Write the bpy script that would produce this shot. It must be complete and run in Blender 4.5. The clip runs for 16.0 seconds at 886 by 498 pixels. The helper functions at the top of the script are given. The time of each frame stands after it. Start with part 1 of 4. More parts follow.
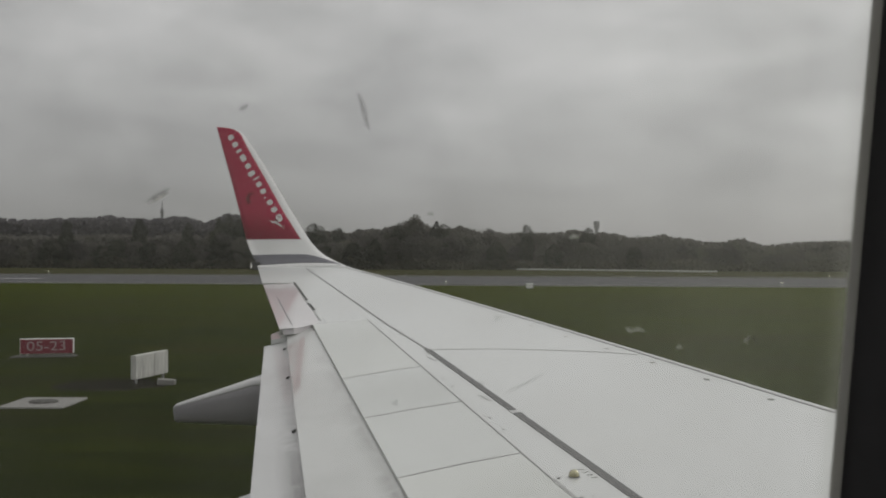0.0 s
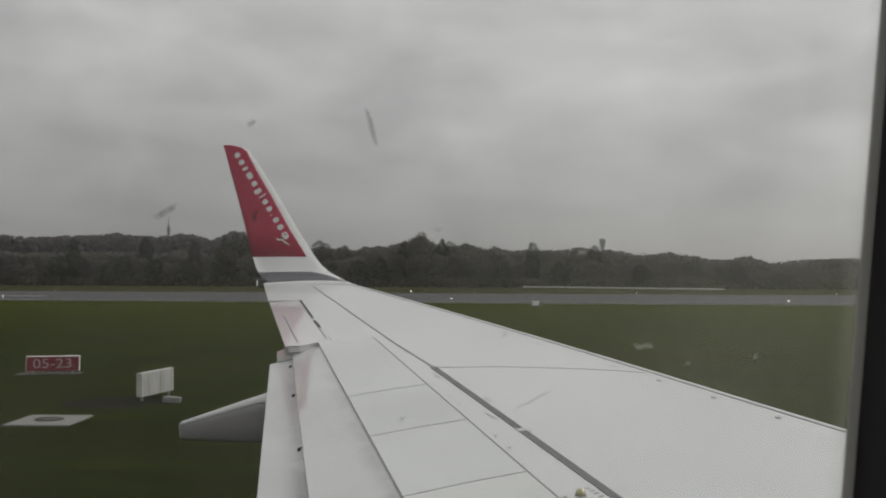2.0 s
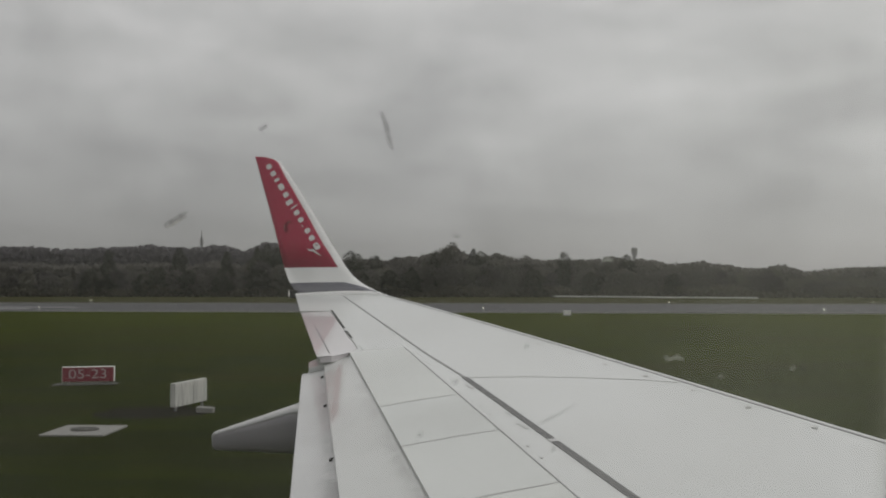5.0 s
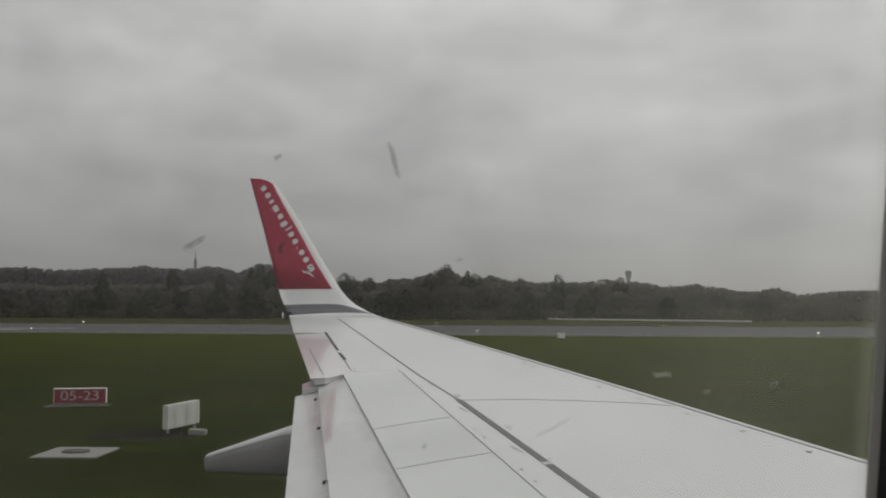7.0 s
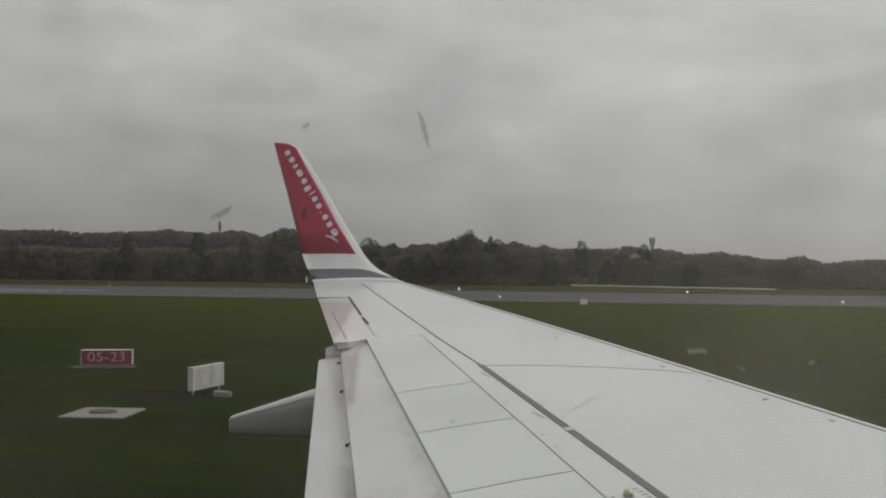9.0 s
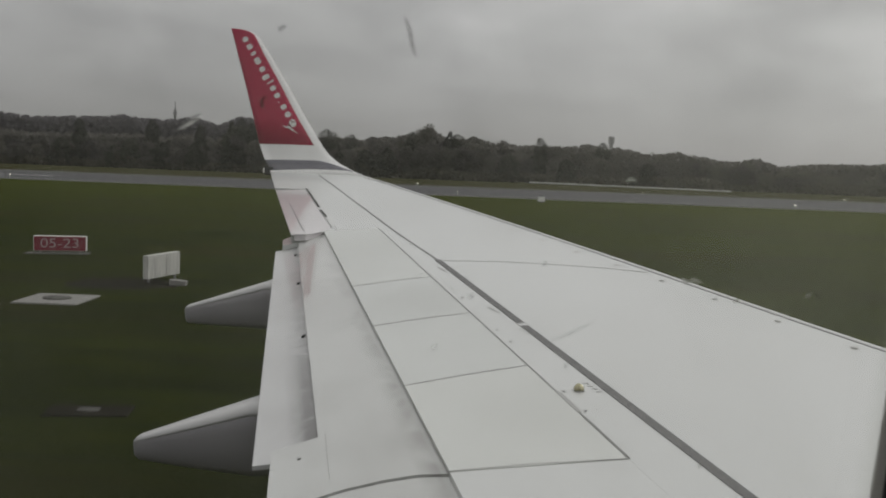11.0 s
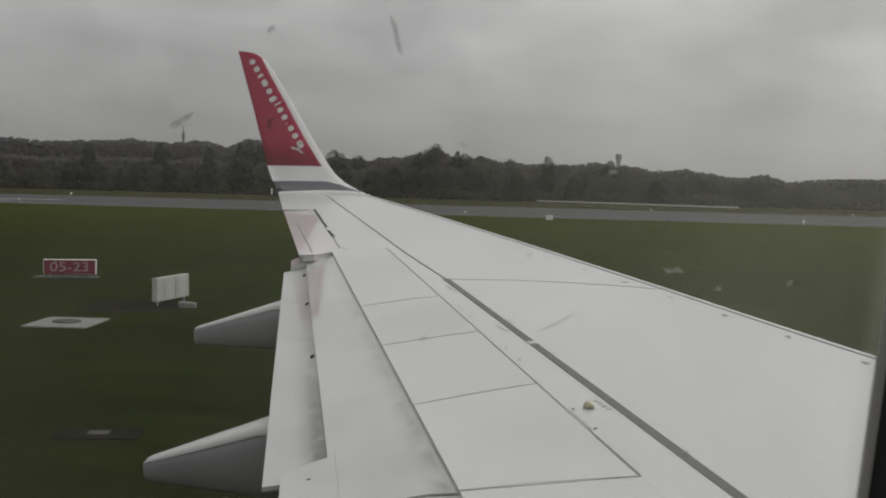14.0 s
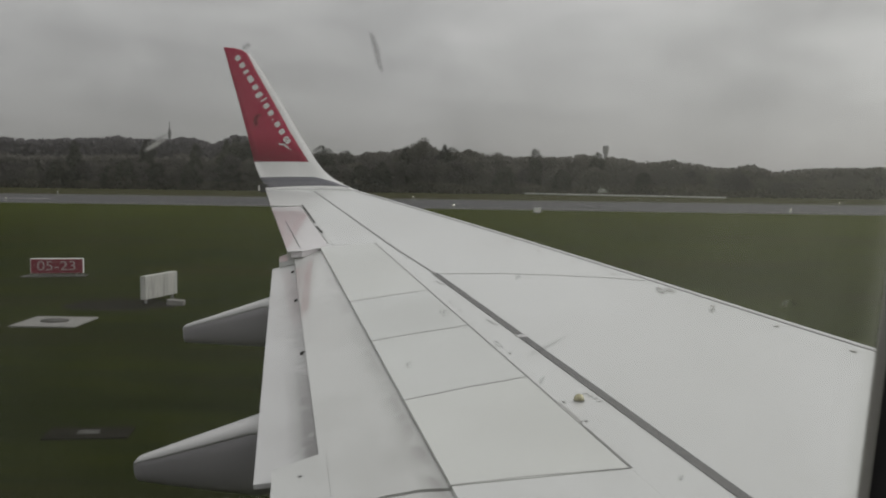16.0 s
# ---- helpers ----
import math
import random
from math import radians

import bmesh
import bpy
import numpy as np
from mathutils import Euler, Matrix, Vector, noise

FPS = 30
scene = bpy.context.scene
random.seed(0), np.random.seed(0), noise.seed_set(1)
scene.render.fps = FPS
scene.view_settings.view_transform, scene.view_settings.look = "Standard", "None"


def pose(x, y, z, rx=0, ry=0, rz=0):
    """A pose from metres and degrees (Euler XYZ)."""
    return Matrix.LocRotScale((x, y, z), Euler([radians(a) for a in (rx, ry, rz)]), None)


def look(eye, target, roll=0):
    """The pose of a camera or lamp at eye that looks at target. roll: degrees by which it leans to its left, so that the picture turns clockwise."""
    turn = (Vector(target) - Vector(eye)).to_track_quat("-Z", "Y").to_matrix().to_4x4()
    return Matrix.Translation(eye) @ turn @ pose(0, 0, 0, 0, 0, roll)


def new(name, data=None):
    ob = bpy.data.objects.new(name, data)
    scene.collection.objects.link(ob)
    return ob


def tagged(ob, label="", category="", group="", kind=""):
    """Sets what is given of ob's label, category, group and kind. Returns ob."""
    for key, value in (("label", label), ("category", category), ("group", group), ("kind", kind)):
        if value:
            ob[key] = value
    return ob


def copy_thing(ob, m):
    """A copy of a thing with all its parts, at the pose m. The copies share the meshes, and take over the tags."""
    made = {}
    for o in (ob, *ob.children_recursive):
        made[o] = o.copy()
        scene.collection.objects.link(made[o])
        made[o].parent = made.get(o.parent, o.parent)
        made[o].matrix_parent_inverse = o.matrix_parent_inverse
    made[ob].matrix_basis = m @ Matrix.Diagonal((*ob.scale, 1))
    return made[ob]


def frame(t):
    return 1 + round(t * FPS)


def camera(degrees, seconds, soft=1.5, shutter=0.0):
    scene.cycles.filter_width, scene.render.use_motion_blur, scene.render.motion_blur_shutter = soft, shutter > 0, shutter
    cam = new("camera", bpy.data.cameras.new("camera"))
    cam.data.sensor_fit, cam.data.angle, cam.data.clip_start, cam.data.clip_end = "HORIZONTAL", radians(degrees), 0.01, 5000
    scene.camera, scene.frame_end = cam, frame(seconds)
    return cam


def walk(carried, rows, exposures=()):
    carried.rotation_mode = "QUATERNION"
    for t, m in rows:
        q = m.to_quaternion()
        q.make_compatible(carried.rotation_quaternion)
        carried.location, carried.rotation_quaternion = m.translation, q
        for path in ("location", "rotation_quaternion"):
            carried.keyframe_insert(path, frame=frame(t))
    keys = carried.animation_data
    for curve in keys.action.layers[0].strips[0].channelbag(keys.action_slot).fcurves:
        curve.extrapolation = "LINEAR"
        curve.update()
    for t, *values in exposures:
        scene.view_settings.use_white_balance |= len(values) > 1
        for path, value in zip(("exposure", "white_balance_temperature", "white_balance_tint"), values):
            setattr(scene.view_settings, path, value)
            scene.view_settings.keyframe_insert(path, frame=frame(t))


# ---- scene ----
# ---- camera and walk ----
cam = camera(48.0, 16.0, soft=2.0)
# a small lens aperture: the window at arm's length is out of focus
cam.data.dof.use_dof, cam.data.dof.focus_distance, cam.data.dof.aperture_fstop = True, 14.0, 45.0
ROWS = [  # t, x, y, z, pitch, roll, yaw
    (0.0, 0.0087, -0.0099, 3.8966, 0.17, 0.11, 2.57),
    (0.5, 0.0082, -0.0109, 3.8962, 0.70, 0.10, 2.79),
    (1.0, 0.0070, -0.0058, 3.8963, 0.77, 0.58, 2.71),
    (1.5, 0.0080, -0.0076, 3.8970, 0.81, 0.31, 2.92),
    (2.0, 0.0083, -0.0094, 3.8962, 1.18, 0.13, 2.91),
    (2.5, 0.0098, -0.0079, 3.8974, 1.43, -0.13, 3.20),
    (3.0, 0.0090, -0.0069, 3.8973, 1.54, 0.16, 3.41),
    (3.5, 0.0074, -0.0001, 3.9019, 1.16, 0.52, 3.66),
    (4.0, 0.0112, 0.0005, 3.8991, 1.03, 0.08, 4.31),
    (6.5, 0.0090, -0.0058, 3.8951, 3.06, -0.11, 4.82),
    (7.0, 0.0095, -0.0141, 3.8956, 3.03, 0.07, 4.36),
    (7.5, 0.0091, -0.0131, 3.8945, 2.05, -0.12, 4.44),
    (8.0, 0.0087, -0.0121, 3.8933, 2.39, 0.26, 5.15),
    (8.5, 0.0066, -0.0114, 3.8956, 2.44, 0.72, 5.75),
    (9.0, 0.0075, -0.0101, 3.8973, 1.03, 0.52, 5.68),
    (9.5, 0.0044, -0.0020, 3.9003, -0.53, 1.34, 4.62),
    (10.0, 0.0029, 0.0005, 3.9023, -3.75, 1.67, 3.50),
    (10.2, 0.0021, 0.0029, 3.9031, -4.69, 2.04, 3.12),
    (12.5, 0.0000, 0.0000, 3.9000, -5.10, 1.55, 3.50),
    (13.0, 0.0054, -0.0037, 3.8991, -4.59, 1.16, 3.64),
    (13.5, 0.0050, -0.0027, 3.8973, -4.15, 1.57, 3.56),
    (14.0, 0.0056, -0.0021, 3.8972, -3.88, 1.33, 3.65),
    (14.5, 0.0058, -0.0021, 3.8977, -3.50, 1.12, 3.70),
    (15.0, 0.0067, -0.0019, 3.8992, -3.53, 0.89, 3.52),
    (15.5, 0.0056, -0.0025, 3.9034, -4.06, 0.59, 3.12),
    (16.0, 0.0059, 0.0054, 3.9029, -4.23, 0.62, 2.99),
]
walk(cam, [(t, pose(x, y, z, 90 + p, 0, w) @ pose(0, 0, 0, 0, 0, r)) for t, x, y, z, p, r, w in ROWS])

# ---- world and sun ----
SUN_ELEV, SUN_AZ = radians(38), radians(60)
world = bpy.data.worlds.new("overcast_sky")
scene.world = world
world.use_nodes = True
wt = world.node_tree
wt.nodes.clear()


def wnode(kind, **inputs):
    n = wt.nodes.new(kind)
    for k, v in inputs.items():
        n.inputs[k.replace("_", " ")].default_value = v
    return n


def wmath(op, a, b=None, clamp=False):
    n = wt.nodes.new("ShaderNodeMath")
    n.operation, n.use_clamp = op, clamp
    for i, v in enumerate((a, b)):
        if v is None:
            continue
        if isinstance(v, (int, float)):
            n.inputs[i].default_value = v
        else:
            wt.links.new(v, n.inputs[i])
    return n.outputs[0]


w_coord = wnode("ShaderNodeTexCoord")
w_sep = wnode("ShaderNodeSeparateXYZ")
wt.links.new(w_coord.outputs["Generated"], w_sep.inputs[0])
w_up = wmath("MAXIMUM", w_sep.outputs["Z"], 0.0)
w_den = wmath("ADD", w_up, 0.22)
w_cloud = wnode("ShaderNodeCombineXYZ")
wt.links.new(wmath("DIVIDE", w_sep.outputs["X"], w_den), w_cloud.inputs[0])
wt.links.new(wmath("DIVIDE", w_sep.outputs["Y"], w_den), w_cloud.inputs[1])
w_big = wnode("ShaderNodeTexNoise", Scale=1.15, Detail=6.0, Roughness=0.52, Distortion=0.5)
w_fine = wnode("ShaderNodeTexNoise", Scale=3.4, Detail=5.0, Roughness=0.5, Distortion=0.3)
wt.links.new(w_cloud.outputs[0], w_big.inputs["Vector"])
wt.links.new(w_cloud.outputs[0], w_fine.inputs["Vector"])
w_tone = wmath("ADD", wmath("MULTIPLY", w_big.outputs["Fac"], 0.62), wmath("MULTIPLY", w_fine.outputs["Fac"], 0.22))
w_grad = wmath("ADD", wmath("MULTIPLY", wmath("MINIMUM", w_up, 0.36), 0.98), 0.232)
# the veiled sun brightens its side of the sky
w_dot = wnode("ShaderNodeVectorMath")
w_dot.operation = "DOT_PRODUCT"
w_dot.inputs[1].default_value = (math.sin(SUN_AZ) * math.cos(SUN_ELEV), math.cos(SUN_AZ) * math.cos(SUN_ELEV), math.sin(SUN_ELEV))
wt.links.new(w_coord.outputs["Generated"], w_dot.inputs[0])
w_glow = wmath("MULTIPLY", wmath("POWER", wmath("MAXIMUM", w_dot.outputs["Value"], 0.0), 2.0), 0.33)
w_grad = wmath("ADD", w_grad, w_glow)
w_puff = wnode("ShaderNodeTexNoise", Scale=5.5, Detail=5.0, Roughness=0.55, Distortion=0.6)
wt.links.new(w_coord.outputs["Generated"], w_puff.inputs["Vector"])
# clouds thin out towards the hazy horizon
w_amp = wmath("MULTIPLY", wmath("MULTIPLY", wmath("SUBTRACT", w_tone, 0.42), 1.9), wmath("MINIMUM", wmath("MULTIPLY", w_up, 6.0), 1.0))
w_soft = wmath("MULTIPLY", wmath("SUBTRACT", w_puff.outputs["Fac"], 0.5), 0.55)
w_lum = wmath("MULTIPLY", w_grad, wmath("ADD", wmath("ADD", wmath("MULTIPLY", w_amp, 0.95), w_soft), 1.0))
w_tint = wnode("ShaderNodeVectorMath")
w_tint.operation = "SCALE"
w_tint.inputs[0].default_value = (1.0, 0.995, 0.982)
wt.links.new(w_lum, w_tint.inputs["Scale"])
w_sky = wnode("ShaderNodeTexSky")
w_sky.sky_type, w_sky.sun_disc = "NISHITA", False
w_sky.sun_elevation, w_sky.sun_rotation = SUN_ELEV, SUN_AZ
w_bg_sky = wnode("ShaderNodeBackground", Strength=0.05)
w_bg = wnode("ShaderNodeBackground", Strength=1.0)
wt.links.new(w_sky.outputs[0], w_bg_sky.inputs["Color"])
wt.links.new(w_tint.outputs[0], w_bg.inputs["Color"])
w_mix = wnode("ShaderNodeMixShader", Fac=0.94)
wt.links.new(w_bg_sky.outputs[0], w_mix.inputs[1])
wt.links.new(w_bg.outputs[0], w_mix.inputs[2])
w_out = wnode("ShaderNodeOutputWorld")
wt.links.new(w_mix.outputs[0], w_out.inputs["Surface"])

sun = new("sun", bpy.data.lights.new("sun", "SUN"))
sun.data.energy, sun.data.angle, sun.data.color = 0.62, radians(35), (1.0, 0.97, 0.93)
sun.matrix_world = look((0, 0, 0), (-math.sin(SUN_AZ) * math.cos(SUN_ELEV), -math.cos(SUN_AZ) * math.cos(SUN_ELEV), -math.sin(SUN_ELEV)))


# ---- materials ----
class Mat:
    """A node material, built up step by step."""

    def __init__(self, name, rough=0.5, metal=0.0):
        self.m = bpy.data.materials.new(name)
        self.m.use_nodes = True
        self.t = self.m.node_tree
        self.b = self.t.nodes["Principled BSDF"]
        self.b.inputs["Roughness"].default_value = rough
        self.b.inputs["Metallic"].default_value = metal
        self.co = self.t.nodes.new("ShaderNodeTexCoord").outputs["Object"]

    def link(self, a, b):
        self.t.links.new(a, b)

    def noise(self, scale, detail=4.0, rough=0.55, stretch=(1, 1, 1), distort=0.0):
        mp = self.t.nodes.new("ShaderNodeMapping")
        mp.inputs["Scale"].default_value = stretch
        self.link(self.co, mp.inputs["Vector"])
        n = self.t.nodes.new("ShaderNodeTexNoise")
        for k, v in (("Scale", scale), ("Detail", detail), ("Roughness", rough), ("Distortion", distort)):
            n.inputs[k].default_value = v
        self.link(mp.outputs[0], n.inputs["Vector"])
        return n.outputs["Fac"]

    def ramp(self, fac, stops):
        r = self.t.nodes.new("ShaderNodeValToRGB")
        e = r.color_ramp.elements
        while len(e) < len(stops):
            e.new(0.5)
        for i, (p, c) in enumerate(stops):
            e[i].position = p
            e[i].color = (*c, 1) if len(c) == 3 else c
        self.link(fac, r.inputs["Fac"])
        return r.outputs["Color"]

    def mix(self, fac, a, b, kind="MIX"):
        n = self.t.nodes.new("ShaderNodeMix")
        n.data_type, n.blend_type = "RGBA", kind
        ins = [s for s in n.inputs if s.enabled]
        for sock, v in zip(ins, (fac, a, b)):
            if isinstance(v, (int, float)):
                sock.default_value = v
            elif isinstance(v, tuple):
                sock.default_value = (*v, 1)
            else:
                self.link(v, sock)
        return [s for s in n.outputs if s.enabled][0]

    def color(self, c):
        if isinstance(c, tuple):
            self.b.inputs["Base Color"].default_value = (*c, 1)
        else:
            self.link(c, self.b.inputs["Base Color"])
        return self

    def bump(self, fac, strength=0.2, dist=0.01):
        n = self.t.nodes.new("ShaderNodeBump")
        n.inputs["Strength"].default_value, n.inputs["Distance"].default_value = strength, dist
        self.link(fac, n.inputs["Height"])
        self.link(n.outputs[0], self.b.inputs["Normal"])
        return self

    def random(self):
        return self.t.nodes.new("ShaderNodeObjectInfo").outputs["Random"]

    def island(self):
        return self.t.nodes.new("ShaderNodeNewGeometry").outputs["Random Per Island"]


def wing_paint(name, base, dirt, amount, stretch):
    k = Mat(name, 0.38)
    streak = k.noise(1.6, 6, 0.6, stretch)
    fine = k.noise(9.0, 5, 0.6)
    fac = k.ramp(streak, [(0.42, (0, 0, 0)), (0.78, (amount, amount, amount))])
    col = k.mix(fac, base, dirt)
    k.color(k.mix(k.ramp(fine, [(0.5, (0, 0, 0)), (0.8, (0.10, 0.10, 0.10))]), col, (0.45, 0.44, 0.42)))
    rough = k.ramp(fine, [(0.3, (0.30, 0.30, 0.30)), (0.7, (0.48, 0.48, 0.48))])
    k.link(rough, k.b.inputs["Roughness"])
    k.col, k.wet = k.b.inputs["Base Color"].links[0].from_socket, k.b.inputs["Coat Weight"]
    return k


def along(k, fx, fy, c):
    """fx * x + fy * y + c, of the place on the wing."""
    sep = k.t.nodes.new("ShaderNodeSeparateXYZ")
    k.link(k.co, sep.inputs[0])
    out = c
    for f, name in ((fx, "X"), (fy, "Y")):
        n = k.t.nodes.new("ShaderNodeMath")
        n.operation = "MULTIPLY_ADD"
        k.link(sep.outputs[name], n.inputs[0])
        n.inputs[1].default_value = f
        if isinstance(out, (int, float)):
            n.inputs[2].default_value = out
        else:
            k.link(out, n.inputs[2])
        out = n.outputs[0]
    return out


def stain(k, across, lengthwise, blotch, colour):
    """Grime with a shape of its own: a band across one line, growing along another, broken by noise."""
    f = k.mix(1.0, k.mix(1.0, across, lengthwise, "MULTIPLY"), blotch, "MULTIPLY")
    k.col = k.mix(f, k.col, colour)
    k.color(k.col)


k = wing_paint("wing_paint", (0.590, 0.604, 0.596), (0.50, 0.508, 0.495), 0.7, (0.5, 0.16, 1))
k.wet.default_value, k.b.inputs["Coat Roughness"].default_value = 0.4, 0.10
M_WING = k.m
k = wing_paint("spoiler_paint", (0.61, 0.626, 0.612), (0.50, 0.512, 0.495), 0.8, (0.5, 0.35, 1))
tone = k.ramp(k.random(), [(0.0, (0.94, 0.945, 0.95)), (1.0, (1.0, 1.0, 0.985))])
k.color(k.mix(1.0, k.col, tone, "MULTIPLY"))
M_SPOILER = k.m
k = wing_paint("flap_paint", (0.565, 0.578, 0.562), (0.40, 0.40, 0.385), 0.8, (0.8, 0.55, 1))
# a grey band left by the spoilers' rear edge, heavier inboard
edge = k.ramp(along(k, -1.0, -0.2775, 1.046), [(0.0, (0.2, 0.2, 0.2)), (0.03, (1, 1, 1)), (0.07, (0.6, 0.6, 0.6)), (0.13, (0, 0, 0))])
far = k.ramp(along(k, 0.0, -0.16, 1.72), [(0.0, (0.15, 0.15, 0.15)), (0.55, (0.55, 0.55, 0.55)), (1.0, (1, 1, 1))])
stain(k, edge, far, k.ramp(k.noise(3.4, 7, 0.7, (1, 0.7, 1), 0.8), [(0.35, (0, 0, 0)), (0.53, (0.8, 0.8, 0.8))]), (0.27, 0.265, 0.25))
k.wet.default_value, k.b.inputs["Coat Roughness"].default_value = 0.95, 0.05
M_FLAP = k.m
k = wing_paint("aft_flap_paint", (0.56, 0.565, 0.565), (0.39, 0.385, 0.385), 0.6, (0.7, 0.5, 1))
edge = k.ramp(along(k, -1.0, -0.2298, 0.279), [(0.0, (1, 1, 1)), (0.06, (0.95, 0.95, 0.95)), (0.105, (0.45, 0.45, 0.45)), (0.18, (0, 0, 0))])
far = k.ramp(along(k, 0.0, -0.2, 2.0), [(0.0, (0.12, 0.12, 0.12)), (0.6, (0.45, 0.45, 0.45)), (0.95, (1, 1, 1))])
stain(k, edge, far, k.ramp(k.noise(2.4, 7, 0.68, (0.8, 1.1, 1), 0.6), [(0.36, (0.1, 0.1, 0.1)), (0.52, (1.0, 1.0, 1.0))]), (0.19, 0.185, 0.185))
k.wet.default_value = 0.3
M_AFT = k.m
# pinkish base: the red winglet's reflection is painted into the aileron's colour
k = wing_paint("aileron_reflection_tint", (0.60, 0.575, 0.585), (0.47, 0.445, 0.455), 0.6, (0.6, 0.5, 1))
k.wet.default_value, k.b.inputs["Coat Roughness"].default_value = 0.75, 0.06
M_AILERON = k.m
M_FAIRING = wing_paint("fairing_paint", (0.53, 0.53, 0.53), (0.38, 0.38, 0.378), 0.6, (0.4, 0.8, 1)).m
# darker copy of the fairing paint: the sides' shade is put into its colour
M_FAIRING_SHADED = wing_paint("fairing_shaded", (0.375, 0.363, 0.385), (0.28, 0.27, 0.288), 0.7, (0.5, 1.0, 1)).m

k = Mat("winglet_white", 0.33)
k.color(k.mix(k.ramp(k.noise(3, 5), [(0.45, (0, 0, 0)), (0.8, (0.4, 0.4, 0.4))]), (0.80, 0.80, 0.79), (0.62, 0.62, 0.60)))
M_WINGLET = k.m
k = Mat("winglet_red", 0.36)
k.color(k.mix(k.ramp(k.noise(2.2, 5), [(0.4, (0, 0, 0)), (0.8, (0.5, 0.5, 0.5))]), (0.385, 0.010, 0.058), (0.315, 0.010, 0.052)))
k.b.inputs["Specular IOR Level"].default_value = 0.25
M_RED = k.m
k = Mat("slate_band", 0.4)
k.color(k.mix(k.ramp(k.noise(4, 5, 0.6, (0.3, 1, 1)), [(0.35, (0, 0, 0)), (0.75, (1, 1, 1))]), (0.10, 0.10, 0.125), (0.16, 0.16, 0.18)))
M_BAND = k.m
k = Mat("letter_white", 0.45)
k.color(k.mix(k.noise(20, 3), (0.74, 0.72, 0.72), (0.62, 0.58, 0.58)))
M_LETTER = k.m
k = Mat("emblem_dark", 0.5)
k.color(k.mix(k.noise(9, 4), (0.14, 0.010, 0.026), (0.18, 0.010, 0.030)))
k.b.inputs["Specular IOR Level"].default_value = 0.1
M_EMBLEM = k.m
k = Mat("faint_sealant", 0.6)
k.color(k.mix(k.noise(6, 5), (0.27, 0.27, 0.265), (0.42, 0.42, 0.41)))
M_FAINT = k.m
k = Mat("sealant", 0.65)
k.color(k.mix(k.noise(6, 5), (0.13, 0.13, 0.13), (0.24, 0.24, 0.235)))
M_SEAL = k.m
k = Mat("walkway_stripe", 0.6)
k.color(k.mix(k.noise(8, 5), (0.080, 0.080, 0.084), (0.125, 0.125, 0.125)))
M_STRIPE = k.m
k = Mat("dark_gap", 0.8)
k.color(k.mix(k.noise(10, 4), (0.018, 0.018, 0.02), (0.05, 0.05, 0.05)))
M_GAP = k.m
k = Mat("bare_metal", 0.42, 0.15)
k.color(k.mix(k.noise(7, 5, 0.6, (1, 0.2, 1)), (0.74, 0.745, 0.74), (0.60, 0.61, 0.61)))
M_METAL = k.m
k = Mat("fastener_grey", 0.5, 0.3)
k.color(k.mix(k.noise(30, 3), (0.32, 0.32, 0.31), (0.43, 0.43, 0.41)))
M_BOLT = k.m
k = Mat("amber_lens", 0.08, 0.55)
k.color(k.mix(k.noise(20, 3), (0.34, 0.31, 0.16), (0.50, 0.47, 0.29)))
k.b.inputs["Coat Weight"].default_value = 1.0
M_LENS = k.m

k = Mat("grass", 0.95)
patch = k.noise(0.035, 6, 0.6, (1, 1.6, 1))
mid = k.noise(0.32, 7, 0.72, (0.4, 1.5, 1), 0.5)
blade = k.noise(7.0, 5, 0.7)
g = k.ramp(patch, [(0.30, (0.017, 0.025, 0.006)), (0.52, (0.026, 0.036, 0.009)), (0.74, (0.040, 0.046, 0.013))])
band = k.noise(0.05, 4, 0.55, (0.06, 1.0, 1))
g = k.mix(k.ramp(band, [(0.40, (0, 0, 0)), (0.62, (0.5, 0.5, 0.5))]), g, (0.060, 0.075, 0.013))
g = k.mix(k.ramp(mid, [(0.38, (0, 0, 0)), (0.66, (0.8, 0.8, 0.8))]), g, (0.044, 0.046, 0.009))
worn = k.noise(0.16, 7, 0.7, (1.3, 0.8, 1), 0.6)
g = k.mix(k.ramp(worn, [(0.46, (0, 0, 0)), (0.68, (0.8, 0.8, 0.8))]), g, (0.016, 0.022, 0.005))
# near grass darkened in its colour for the aircraft's shade and for wet
near_shade_wet = k.ramp(along(k, 0.0, 0.02, 0.0), [(0.40, (0.9, 0.9, 0.9)), (0.85, (0, 0, 0))])
g = k.mix(k.mix(1.0, near_shade_wet, k.ramp(mid, [(0.35, (1, 1, 1)), (0.7, (0.35, 0.35, 0.35))]), "MULTIPLY"), g, (0.014, 0.018, 0.006))
g = k.mix(k.ramp(blade, [(0.35, (0.5, 0.5, 0.5)), (0.65, (0, 0, 0))]), g, (0.014, 0.019, 0.005))
sep = k.t.nodes.new("ShaderNodeSeparateXYZ")
k.link(k.co, sep.inputs[0])
rim = k.t.nodes.new("ShaderNodeMapRange")
for key, v in (("From Min", 148.0), ("From Max", 166.0), ("To Min", 0.0), ("To Max", 0.9)):
    rim.inputs[key].default_value = v
k.link(sep.outputs["Y"], rim.inputs["Value"])
lush = k.ramp(along(k, 0.012, -0.001, 0.35), [(0.10, (0, 0, 0)), (0.75, (0.6, 0.6, 0.6))])
g = k.mix(k.mix(1.0, lush, k.ramp(patch, [(0.3, (0.5, 0.5, 0.5)), (0.6, (1, 1, 1))]), "MULTIPLY"), g, (0.066, 0.083, 0.012))
lush_far = k.ramp(along(k, 0.0, 0.01, 0.0), [(0.40, (0, 0, 0)), (0.95, (0.75, 0.75, 0.75))])
